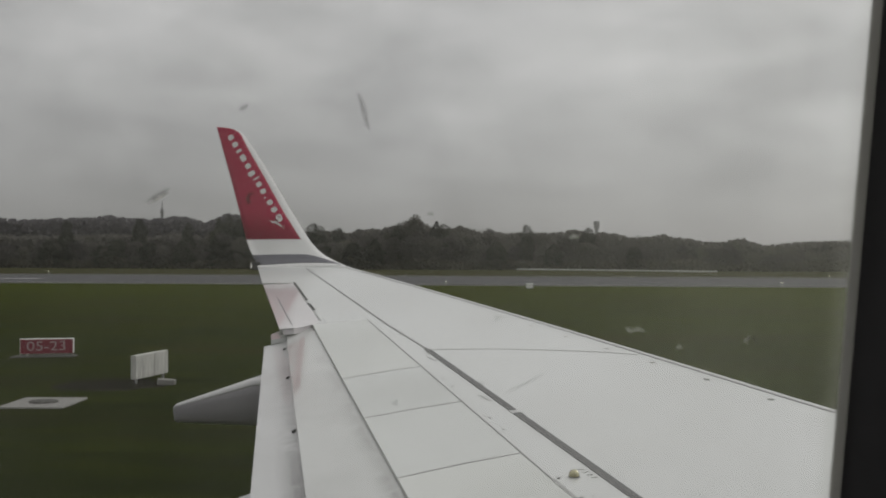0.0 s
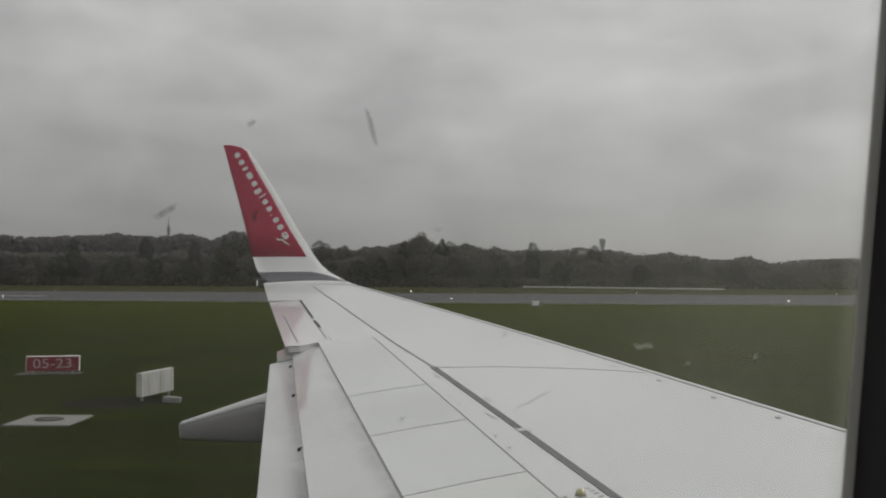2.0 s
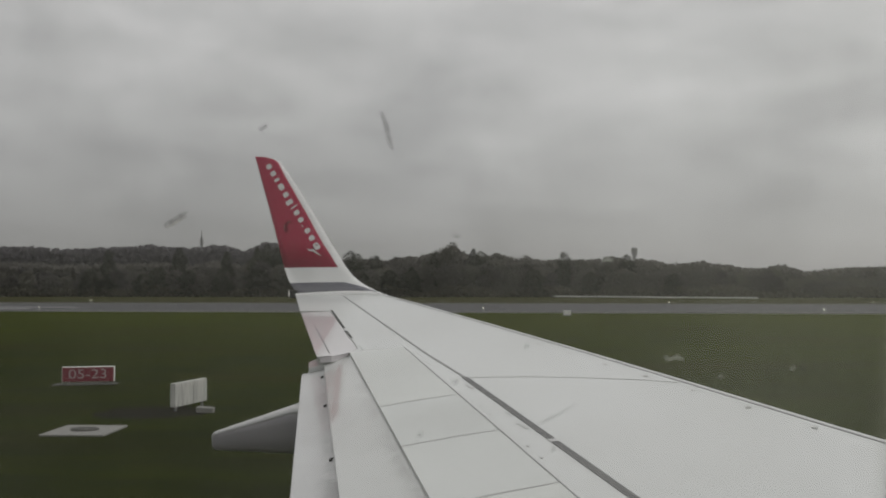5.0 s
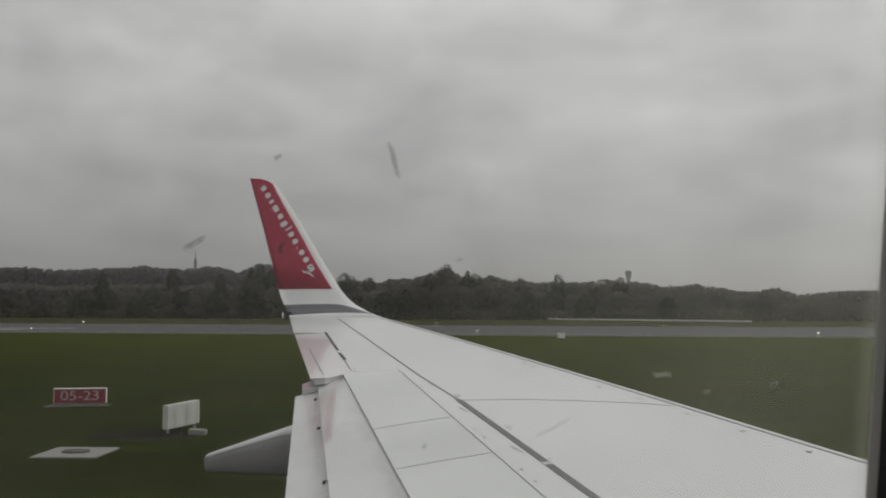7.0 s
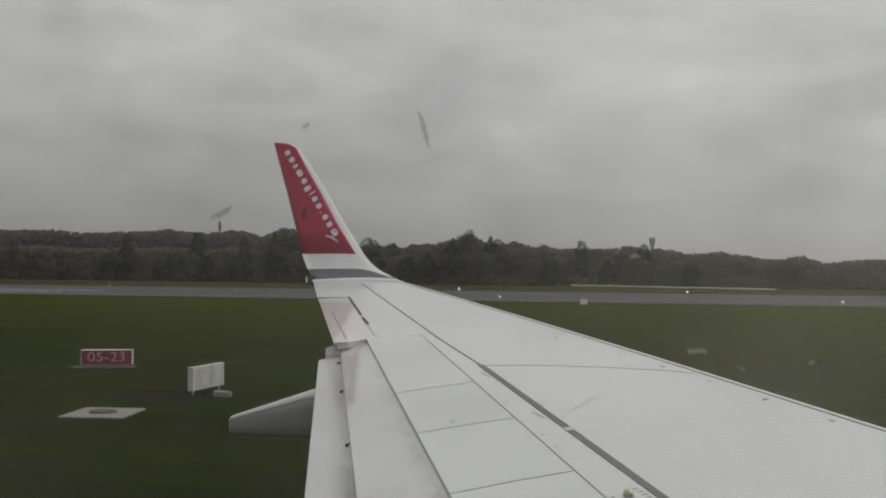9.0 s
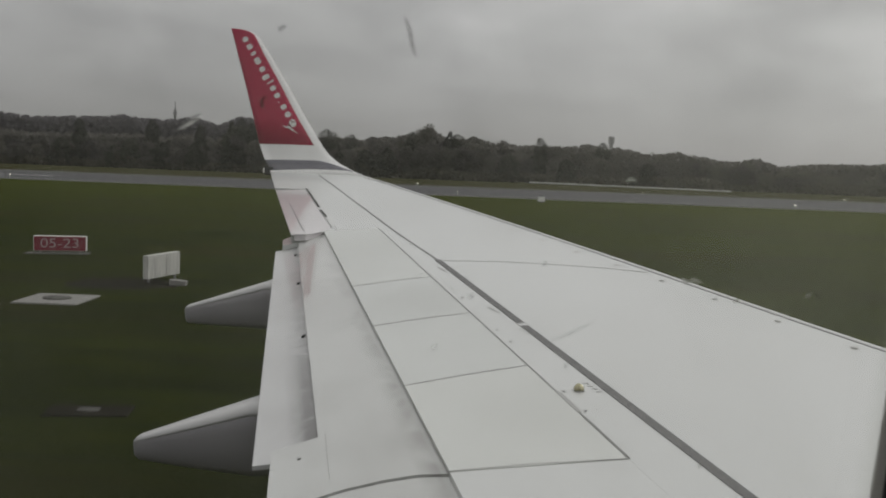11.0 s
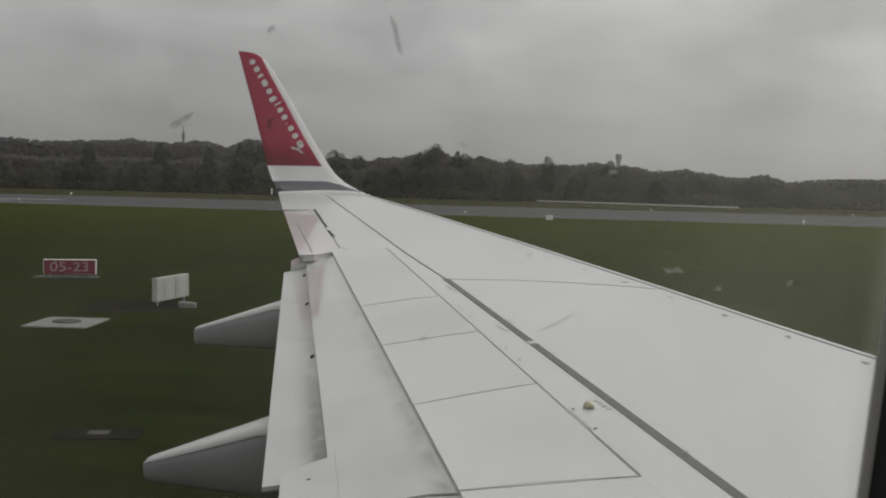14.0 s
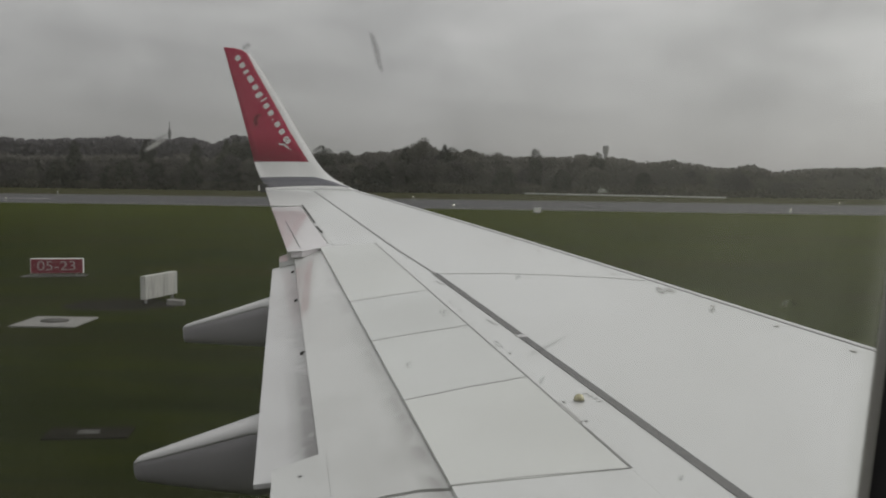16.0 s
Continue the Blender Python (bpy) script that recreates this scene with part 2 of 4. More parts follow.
g = k.mix(k.mix(1.0, lush_far, k.ramp(mid, [(0.3, (0.7, 0.7, 0.7)), (0.7, (1, 1, 1))]), "MULTIPLY"), g, (0.062, 0.073, 0.010))
g = k.mix(rim.outputs[0], g, k.mix(k.ramp(mid, [(0.4, (0, 0, 0)), (0.65, (1, 1, 1))]), (0.050, 0.050, 0.024), (0.085, 0.074, 0.042)))
earth = k.noise(0.11, 6, 0.6, (0.45, 1.6, 1), 0.4)
g = k.mix(k.ramp(earth, [(0.52, (0, 0, 0)), (0.72, (0.65, 0.65, 0.65))]), g, (0.040, 0.033, 0.015))
g = k.mix(1.0, g, k.ramp(mid, [(0.30, (0.70, 0.70, 0.72)), (0.50, (1.0, 1.0, 1.0)), (0.70, (1.28, 1.24, 1.15))]), "MULTIPLY")
drawn = k.noise(0.8, 5, 0.65, (0.05, 1.0, 1))
g = k.mix(1.0, g, k.ramp(drawn, [(0.30, (0.64, 0.67, 0.68)), (0.72, (0.86, 0.92, 0.86))]), "MULTIPLY")
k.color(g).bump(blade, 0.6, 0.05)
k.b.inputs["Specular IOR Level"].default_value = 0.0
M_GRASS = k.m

k = Mat("runway_asphalt", 0.72)
a = k.noise(0.09, 6, 0.65, (0.12, 2.0, 1))
b = k.noise(3.0, 6, 0.7)
c = k.mix(k.ramp(a, [(0.3, (0, 0, 0)), (0.7, (1, 1, 1))]), (0.040, 0.040, 0.044), (0.075, 0.074, 0.081))
k.color(k.mix(k.ramp(b, [(0.4, (0, 0, 0)), (0.75, (0.4, 0.4, 0.4))]), c, (0.06, 0.06, 0.064))).bump(b, 0.3, 0.01)
k.b.inputs["Specular IOR Level"].default_value = 0.1
M_ASPHALT = k.m
k = Mat("runway_shoulder", 0.85)
k.color(k.mix(k.noise(0.4, 6, 0.6, (0.2, 1, 1)), (0.16, 0.16, 0.16), (0.23, 0.23, 0.225)))
M_SHOULDER = k.m
k = Mat("white_marking", 0.7)
k.color(k.mix(k.ramp(k.noise(0.9, 6), [(0.4, (0, 0, 0)), (0.7, (1, 1, 1))]), (0.52, 0.52, 0.52), (0.30, 0.30, 0.30)))
M_MARK = k.m
k = Mat("weathered_stone", 0.9)
k.color(k.mix(k.ramp(k.noise(3.5, 6), [(0.35, (0, 0, 0)), (0.7, (1, 1, 1))]), (0.030, 0.029, 0.025), (0.085, 0.082, 0.074)))
M_STONE = k.m
k = Mat("pale_concrete", 0.85)
k.color(k.mix(k.noise(1.2, 6), (0.235, 0.23, 0.215), (0.165, 0.162, 0.152))).bump(k.noise(12, 5), 0.2, 0.01)
M_CONCRETE = k.m


def foliage(name, dark, light):
    k = Mat(name, 0.85)
    c = k.ramp(k.island(), [(0.0, dark), (1.0, light)])
    tone = k.ramp(k.random(), [(0.0, (0.66, 0.65, 0.68)), (0.5, (1.0, 1.0, 0.96)), (1.0, (1.26, 1.26, 1.12))])
    col = k.mix(1.0, c, tone, "MULTIPLY")
    k.color(col)
    k.b.inputs["Specular IOR Level"].default_value = 0.1
    thin = k.t.nodes.new("ShaderNodeBsdfTranslucent")
    k.link(col, thin.inputs["Color"])
    both = k.t.nodes.new("ShaderNodeMixShader")
    both.inputs[0].default_value = 0.48
    k.link(k.b.outputs[0], both.inputs[1])
    k.link(thin.outputs[0], both.inputs[2])
    out = [n for n in k.t.nodes if n.bl_idname == "ShaderNodeOutputMaterial"][0]
    k.link(both.outputs[0], out.inputs["Surface"])
    return k.m


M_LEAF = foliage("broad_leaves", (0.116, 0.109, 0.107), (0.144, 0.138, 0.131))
# paler copy of the leaves, with the haze of distance put into the colour
M_RIDGE = foliage("far_leaves_hazed", (0.185, 0.178, 0.182), (0.210, 0.203, 0.204))
M_NEEDLE = foliage("conifer_needles", (0.036, 0.038, 0.034), (0.058, 0.060, 0.052))
M_SCRUB = foliage("undergrowth_leaves", (0.095, 0.090, 0.079), (0.135, 0.128, 0.108))
k = Mat("bark", 0.9)
k.color(k.mix(k.noise(5, 5, 0.6, (1, 1, 0.2)), (0.055, 0.048, 0.040), (0.11, 0.10, 0.085)))
M_BARK = k.m

k = Mat("sign_red", 0.5)
k.color(k.mix(k.noise(5, 4), (0.22, 0.012, 0.032), (0.16, 0.012, 0.028)))
M_SIGNRED = k.m
k = Mat("faded_digits", 0.6)
k.color(k.mix(k.noise(9, 4), (0.42, 0.33, 0.34), (0.32, 0.22, 0.24)))
M_DIGITS = k.m
k = Mat("sign_white", 0.6)
k.color(k.mix(k.noise(4, 5), (0.80, 0.80, 0.78), (0.68, 0.68, 0.66)))
M_SIGNWHITE = k.m
k = Mat("board_white", 0.7)
run_off = k.noise(9, 5, 0.6, (1, 1, 0.12))
k.color(k.mix(k.ramp(run_off, [(0.42, (0, 0, 0)), (0.66, (1, 1, 1))]), (0.50, 0.50, 0.465), (0.33, 0.33, 0.305)))
M_BOARD = k.m
k = Mat("bare_earth", 0.95)
k.color(k.mix(k.ramp(k.noise(2.2, 6, 0.65), [(0.38, (0, 0, 0)), (0.66, (1, 1, 1))]), (0.015, 0.015, 0.011), (0.030, 0.028, 0.023))).bump(k.noise(9, 5), 0.5, 0.03)
k.b.inputs["Specular IOR Level"].default_value = 0.0
M_EARTH = k.m
k = Mat("galvanised", 0.45, 0.7)
k.color(k.mix(k.noise(12, 4), (0.42, 0.42, 0.42), (0.30, 0.30, 0.30)))
M_GALV = k.m
# grey lightened so that the distance haze sits in the tower's colour
k = Mat("tower_concrete_hazed", 0.8)
k.color(k.mix(k.noise(0.2, 4), (0.40, 0.40, 0.40), (0.33, 0.33, 0.335)))
M_TOWER = k.m
k = Mat("mast_grey", 0.7)
k.color(k.mix(k.noise(0.2, 4), (0.20, 0.20, 0.21), (0.28, 0.28, 0.285)))
M_MAST = k.m
k = Mat("runway_lamp", 0.3)
k.b.inputs["Emission Color"].default_value = (1.0, 0.93, 0.78, 1)
k.b.inputs["Emission Strength"].default_value = 7.0
k.color((0.9, 0.88, 0.8))
M_LAMP = k.m
k = Mat("nav_lamp", 0.3)
k.b.inputs["Emission Color"].default_value = (1.0, 0.95, 0.88, 1)
k.b.inputs["Emission Strength"].default_value = 0.35
k.color((0.85, 0.85, 0.82))
M_NAV = k.m

k = Mat("cabin_plastic", 0.7)
k.color(k.mix(k.noise(6, 4), (0.30, 0.30, 0.30), (0.24, 0.24, 0.245)))
M_CABIN = k.m
k = Mat("window_seal", 0.75)
k.color(k.mix(k.noise(40, 4), (0.050, 0.047, 0.050), (0.085, 0.082, 0.086)))
k.b.inputs["Specular IOR Level"].default_value = 0.08
M_RUBBER = k.m

def pane_material():
    m = bpy.data.materials.new("acrylic_pane")
    m.use_nodes = True
    t = m.node_tree
    t.nodes.clear()
    clear = t.nodes.new("ShaderNodeBsdfTransparent")
    gloss = t.nodes.new("ShaderNodeBsdfGlossy")
    gloss.inputs["Roughness"].default_value = 0.03
    film = t.nodes.new("ShaderNodeBsdfTranslucent")
    film.inputs["Color"].default_value = (0.80, 0.80, 0.69, 1)
    fres = t.nodes.new("ShaderNodeFresnel")
    fres.inputs["IOR"].default_value = 1.3
    co = t.nodes.new("ShaderNodeTexCoord")
    no = t.nodes.new("ShaderNodeTexNoise")
    no.inputs["Scale"].default_value, no.inputs["Detail"].default_value = 14.0, 6.0
    t.links.new(co.outputs["Object"], no.inputs["Vector"])
    sep = t.nodes.new("ShaderNodeSeparateXYZ")
    t.links.new(co.outputs["Object"], sep.inputs[0])
    dust = t.nodes.new("ShaderNodeMapRange")
    for key, v in (("From Min", -0.08), ("From Max", 0.10), ("To Min", 0.042), ("To Max", 0.135)):
        dust.inputs[key].default_value = v
    t.links.new(sep.outputs["X"], dust.inputs["Value"])
    # wiped-out grime gathers along the forward edge of the pane
    slope = t.nodes.new("ShaderNodeMath")
    slope.operation = "MULTIPLY_ADD"
    slope.inputs[1].default_value = -0.085
    t.links.new(sep.outputs["Z"], slope.inputs[0])
    t.links.new(sep.outputs["X"], slope.inputs[2])
    grime = t.nodes.new("ShaderNodeMapRange")
    grime.interpolation_type = "SMOOTHSTEP"
    for key, v in (("From Min", 0.096 - 0.3317), ("From Max", 0.108 - 0.3317), ("To Min", 0.0), ("To Max", 0.26)):
        grime.inputs[key].default_value = v
    t.links.new(slope.outputs[0], grime.inputs["Value"])
    mr = t.nodes.new("ShaderNodeMath")
    mr.operation = "MULTIPLY_ADD"
    t.links.new(dust.outputs[0], mr.inputs[0])
    t.links.new(no.outputs["Fac"], mr.inputs[1])
    t.links.new(grime.outputs[0], mr.inputs[2])
    m1 = t.nodes.new("ShaderNodeMixShader")
    t.links.new(mr.outputs[0], m1.inputs[0])
    t.links.new(clear.outputs[0], m1.inputs[1])
    t.links.new(film.outputs[0], m1.inputs[2])
    m2 = t.nodes.new("ShaderNodeMixShader")
    t.links.new(fres.outputs[0], m2.inputs[0])
    t.links.new(m1.outputs[0], m2.inputs[1])
    t.links.new(gloss.outputs[0], m2.inputs[2])
    out = t.nodes.new("ShaderNodeOutputMaterial")
    t.links.new(m2.outputs[0], out.inputs["Surface"])
    return m


def smear_material(name, col, opacity, scale, lit=0.5):
    m = bpy.data.materials.new(name)
    m.use_nodes = True
    t = m.node_tree
    t.nodes.clear()
    clear = t.nodes.new("ShaderNodeBsdfTransparent")
    dif = t.nodes.new("ShaderNodeBsdfDiffuse")
    tra = t.nodes.new("ShaderNodeBsdfTranslucent")
    dif.inputs["Color"].default_value = tra.inputs["Color"].default_value = (*col, 1)
    co = t.nodes.new("ShaderNodeTexCoord")
    no = t.nodes.new("ShaderNodeTexNoise")
    no.inputs["Scale"].default_value, no.inputs["Detail"].default_value = scale, 5.0
    t.links.new(co.outputs["Object"], no.inputs["Vector"])
    mr = t.nodes.new("ShaderNodeMapRange")
    for key, v in (("From Min", 0.35), ("From Max", 0.65), ("To Min", opacity * (0.35 if opacity < 0.9 else 1.0)), ("To Max", opacity)):
        mr.inputs[key].default_value = v
    t.links.new(no.outputs["Fac"], mr.inputs["Value"])
    m1 = t.nodes.new("ShaderNodeMixShader")
    m1.inputs[0].default_value = lit
    t.links.new(dif.outputs[0], m1.inputs[1])
    t.links.new(tra.outputs[0], m1.inputs[2])
    m2 = t.nodes.new("ShaderNodeMixShader")
    t.links.new(mr.outputs[0], m2.inputs[0])
    t.links.new(clear.outputs[0], m2.inputs[1])
    t.links.new(m1.outputs[0], m2.inputs[2])
    out = t.nodes.new("ShaderNodeOutputMaterial")
    t.links.new(m2.outputs[0], out.inputs["Surface"])
    return m


M_PANE = pane_material()
M_LIP = smear_material("grey_sealant", (0.44, 0.43, 0.425), 1.0, 90, 0.9)
M_SMEAR_DARK = smear_material("grime_smear", (0.36, 0.36, 0.35), 0.50, 1500, 0.7)
M_SMEAR_GREY = smear_material("thin_grime_smear", (0.42, 0.42, 0.41), 0.40, 1500, 0.7)
M_SMEAR_THIN = smear_material("thin_scratch", (0.46, 0.46, 0.42), 0.12, 500)
M_SMEAR_FAINT = smear_material("faint_grime", (0.26, 0.26, 0.26), 0.36, 500)
M_SMEAR_DROP = smear_material("thin_dried_drop", (0.86, 0.87, 0.83), 0.18, 300, 0.95)
M_SMEAR_RIM = smear_material("pale_dried_rim", (0.86, 0.86, 0.83), 0.88, 300, 0.95)
M_SMEAR_PALE = smear_material("dried_drop", (0.76, 0.78, 0.71), 0.62, 300, 0.9)


# ---- mesh helpers ----
def finish(name, bm, material, parent=None, label="", smooth=False):
    bmesh.ops.recalc_face_normals(bm, faces=bm.faces)
    me = bpy.data.meshes.new(name)
    bm.to_mesh(me)
    bm.free()
    me.materials.append(material)
    if smooth:
        for p in me.polygons:
            p.use_smooth = True
    ob = new(name, me)
    if parent:
        ob.parent = parent
    if label:
        tagged(ob, label)
    return ob


def part(name, bm, material, parent, label="", smooth=False):
    return finish(name, bm, material, parent, label, smooth)


def box(bm, lo, hi, m=None):
    vs = [Vector((x, y, z)) for x in (lo[0], hi[0]) for y in (lo[1], hi[1]) for z in (lo[2], hi[2])]
    v = [bm.verts.new(m @ p if m else p) for p in vs]
    for f in ((0, 1, 3, 2), (4, 6, 7, 5), (0, 4, 5, 1), (2, 3, 7, 6), (0, 2, 6, 4), (1, 5, 7, 3)):
        bm.faces.new([v[i] for i in f])
    return v


def prism(bm, poly, offset):
    """A closed slab: the polygon (3D points) and its copy moved by offset."""
    a = [bm.verts.new(p) for p in poly]
    b = [bm.verts.new(Vector(p) + Vector(offset)) for p in poly]
    n = len(a)
    bm.faces.new(a)
    bm.faces.new(b[::-1])
    for i in range(n):
        bm.faces.new((a[i], b[i], b[(i + 1) % n], a[(i + 1) % n]))


def loft(bm, rings, closed=True, caps=True):
    vr = [[bm.verts.new(p) for p in r] for r in rings]
    n = len(vr[0])
    for r0, r1 in zip(vr, vr[1:]):
        for i in range(n if closed else n - 1):
            j = (i + 1) % n
            bm.faces.new((r0[i], r0[j], r1[j], r1[i]))
    if caps and closed:
        bm.faces.new(vr[0][::-1])
        bm.faces.new(vr[-1])


def tube(bm, p0, p1, r0, r1, n=8):
    p0, p1 = Vector(p0), Vector(p1)
    d = (p1 - p0).normalized()
    u = d.orthogonal().normalized()
    v = d.cross(u)
    rings = [[p + (u * math.cos(2 * math.pi * i / n) + v * math.sin(2 * math.pi * i / n)) * r for i in range(n)]
             for p, r in ((p0, r0), (p1, r1))]
    loft(bm, rings)


def bevel(bm, width, segments=2):
    bmesh.ops.bevel(bm, geom=list(bm.edges), offset=width, segments=segments, affect="EDGES", profile=0.6, clamp_overlap=True)


# ---- ground ----
def build_ground():
    bm = bmesh.new()
    xs = [-4000, -900, -300, -120, -60, -30, -15, 0, 15, 30, 60, 120, 300, 900, 4000]
    ys = [-4000, -900, -200, -40, 0, 10, 20, 30, 45, 60, 80, 100, 117, 165, 190, 215, 260, 400, 900, 2000, 4500]
    grid = [[bm.verts.new((x, y, 0.0 if y < 5 or y > 100 else 0.06 * noise.noise(Vector((x * 0.05, y * 0.05, 0))))) for x in xs] for y in ys]
    for r0, r1 in zip(grid, grid[1:]):
        for i in range(len(xs) - 1):
            bm.faces.new((r0[i], r0[i + 1], r1[i + 1], r1[i]))
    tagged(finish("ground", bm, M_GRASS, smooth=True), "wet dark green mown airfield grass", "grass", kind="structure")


build_ground()

RUN_NEAR, RUN_FAR = 117.0, 158.0
SKEW = Matrix.Translation((0, 138, 0)) @ pose(0, 0, 0, 0, 0, -4.0) @ Matrix.Translation((0, -138, 0))


def strip(name, x0, x1, y0, y1, z, material, label, category, parent=None):
    bm = bmesh.new()
    box(bm, (x0, y0, -0.3), (x1, y1, z), SKEW)
    ob = finish(name, bm, material, parent, label)
    if not parent:
        tagged(ob, label, category, kind="structure")
    return ob


road = strip("road", -2500, 2500, RUN_NEAR, RUN_FAR, 0.08, M_ASPHALT, "wet grey asphalt runway crossing the grass", "runway")
for y0 in (RUN_NEAR - 1.2, RUN_FAR + 0.01):
    strip("pavement", -2500, 2500, y0, y0 + 1.19, 0.06, M_SHOULDER, "pale grey runway shoulder beside the asphalt", "pavement")
for x0, x1, y in ((-112, -66, 124.5), (-112, -62, 131.0)):
    strip("marking", x0, x1, y, y + 1.3, 0.084, M_MARK, "worn white painted runway marking", "marking", road)


def barrier(x0, y0, x1, y1):
    """A low white barrier of plain boards on short posts."""
    root = tagged(new("barrier"), "long low white barrier standing in the grass", "barrier")
    d = Vector((x1 - x0, y1 - y0, 0))
    n = 10
    ang = math.degrees(math.atan2(d.y, d.x))
    for i in range(n):
        a = Vector((x0, y0, 0)) + d * (i / n)
        m = pose(a.x, a.y, 0, 0, 0, ang)
        bm = bmesh.new()
        box(bm, (0.03, -0.06, 0.18), (d.length / n - 0.03, 0.06, 0.40), m)
        bevel(bm, 0.02, 1)
        part("board", bm, M_SIGNWHITE, root)
        bm = bmesh.new()
        tube(bm, m @ Vector((0.4, 0, -0.1)), m @ Vector((0.4, 0, 0.18)), 0.06, 0.06)
        part("post", bm, M_GALV, root)


barrier(6.2, 212, 43.6, 191)

# ---- wing ----
TAN = 0.1051
Z0 = 2.03


def top(y):
    return Z0 + TAN * y


def x_le(y):
    return 2.65 - 0.556 * (y - 6.87) + 0.075 * max(0.0, 1 - ((y - 11.2) / 4.0) ** 2)


def x_hinge(y):
    return 0.665 - 0.3245 * (y - 4.70)


def x_spoiler(y):
    return -0.178 - 0.2775 * (y - 4.44)


def x_aileron_hinge(y):
    return -1.80 - 0.295 * (y - 10.65)


def x_te(y):
    return -3.10 - 0.268 * (y - 13.62)


def x_spar(y):
    if y < 9.18:
        return -0.548 - 0.350 * (y - 9.18)
    return -0.548 - 0.394 * (y - 9.18) if y < 10.44 else -1.0444 - 0.3607 * (y - 10.44)


wing = tagged(new("aircraft_wing"), "white airliner wing with a red winglet and flaps partly lowered", "aircraft wing")
Y_ROOT, Y_TIP = 0.247, 15.45
Y_STEP1, Y_STEP2 = 10.62, 13.62


def thick(y):
    return 0.62 - 0.030 * y


def wing_ring(y, x_aft):
    """Section of the wing box, from the aft top edge forward over the nose and back below."""
    zt, th = top(y), thick(y)
    xl = x_le(y) - 0.102
    c = xl - x_aft
    pts = [(x_aft, zt)]
    for f in (0.25, 0.5, 0.75, 0.92):
        pts.append((x_aft + c * f, zt))
    pts.append((xl, zt - 0.002))
    pts.append((xl - 0.002, zt - th * 0.45))
    for f, d in ((0.8, 0.85), (0.5, 1.0), (0.2, 0.75)):
        pts.append((x_aft + c * f, zt - th * d))
    pts.append((x_aft, zt - (max(0.06, th * 0.35) if y < Y_STEP2 + 0.0005 else 0.02)))
    return [(x, y, z) for x, z in pts]


bm = bmesh.new()
rings = []
for y in (Y_ROOT, 2.0, 3.5, 4.56):
    rings.append(wing_ring(y, x_hinge(y)))
for y in (6.0, 7.5, 9.0, 10.0, Y_STEP1):
    rings.append(wing_ring(y, x_hinge(y)))
for y in (Y_STEP1 + 0.001, 11.0, 12.0, 13.0, Y_STEP2):
    rings.append(wing_ring(y, x_aileron_hinge(y)))
for y in (Y_STEP2 + 0.001, 14.5, Y_TIP):
    rings.append(wing_ring(y, x_te(y)))
loft(bm, rings)
part("wing_box", bm, M_WING, wing, "satin white painted upper skin")

# nose of the leading edge, a bare strip behind a fine joint
bm = bmesh.new()
rings = []
for y in (Y_ROOT, 3, 6, 7.5, 9, 10, 11, 12, 13, 14.2, Y_TIP):
    zt, th, xl = top(y), thick(y), x_le(y)
    ring = [(xl - 0.078, zt), (xl - 0.030, zt - 0.0005), (xl - 0.012, zt - 0.003), (xl - 0.003, zt - 0.010), (xl, zt - 0.024)]
    for i in range(4, 8):
        a = math.pi * i / 8
        ring.append((xl - 0.078 + 0.078 * math.sin(a) ** 0.6, zt - th * 0.22 * (1 - math.cos(a))))
    ring.append((xl - 0.078, zt - th * 0.44))
    rings.append([(x, y, z) for x, z in ring])
loft(bm, rings)
part("leading_edge_slat", bm, M_METAL, wing, "dull metal leading edge strip", True)


def slab(y_in, y_out, fore, aft, th=0.035, lift=0.0, in_skew=0.0, out_skew=0.0):
    """A panel on the wing's plane between two lines of the plan; skews shift the fore corners along the span."""
    bm = bmesh.new()
    a, b, c, d = y_in, y_out, y_out + out_skew, y_in + in_skew
    poly = [(aft(a), a, top(a) + lift), (aft(b), b, top(b) + lift), (fore(c), c, top(c) + lift), (fore(d), d, top(d) + lift)]
    prism(bm, poly, (0, 0, -th))
    return bm


GAP = 0.0015
for y0, y1, s0, s1 in ((4.43, 5.59, 0.26, 0.49), (5.59, 6.82, 0.49, 0.48), (6.82, 7.98, 0.48, 0.48), (7.98, 10.43, 0.48, 0.32)):
    bm = slab(y0 + GAP, y1 - GAP, lambda y: x_hinge(y) - GAP, x_spoiler, 0.014, 0.003, s0, s1)
    part("spoiler", bm, M_SPOILER, wing, "white spoiler panel lying flush")
# fixed skin inboard and outboard of the spoilers
bm = slab(Y_ROOT, 4.43 - GAP, lambda y: x_hinge(y) - 0.001, x_spoiler, 0.05, 0.0, 0.0, 0.26)
part("fixed_panel", bm, M_WING, wing)
bm = bmesh.new()
prism(bm, [(x, y, top(y) - 0.001) for x, y in ((-1.838, 10.434), (-1.793, 10.619), (-1.47, 10.619))], (0, 0, -0.03))
part("fixed_panel", bm, M_WING, wing)
bm = bmesh.new()
prism(bm, [(x, y, top(y)) for x, y in ((-2.13, 10.15), (-3.05, 13.45), (-2.673, 13.60), (-1.794, 10.62), (-1.842, 10.43), (-1.99, 10.20))], (0, 0, -0.010))
aileron = part("aileron", bm, M_AILERON, wing, "aileron tinted pink for the winglet's reflection")
bm = bmesh.new()
prism(bm, [(x, y, top(y) - 0.011) for x, y in ((-2.10, 10.17), (-1.99, 10.208), (-1.842, 10.438), (-1.842, 10.46), (-2.0, 10.23), (-2.10, 10.19))], (0, 0, -0.05))
part("end_rib", bm, M_AILERON, aileron)
bm = slab(10.40, 12.26, lambda y: -2.05 - 0.296 * (y - 10.40) + 0.006, lambda y: -2.05 - 0.296 * (y - 10.40) - 0.006, 0.004, 0.0035)
part("tab_seam", bm, M_SEAL, aileron)


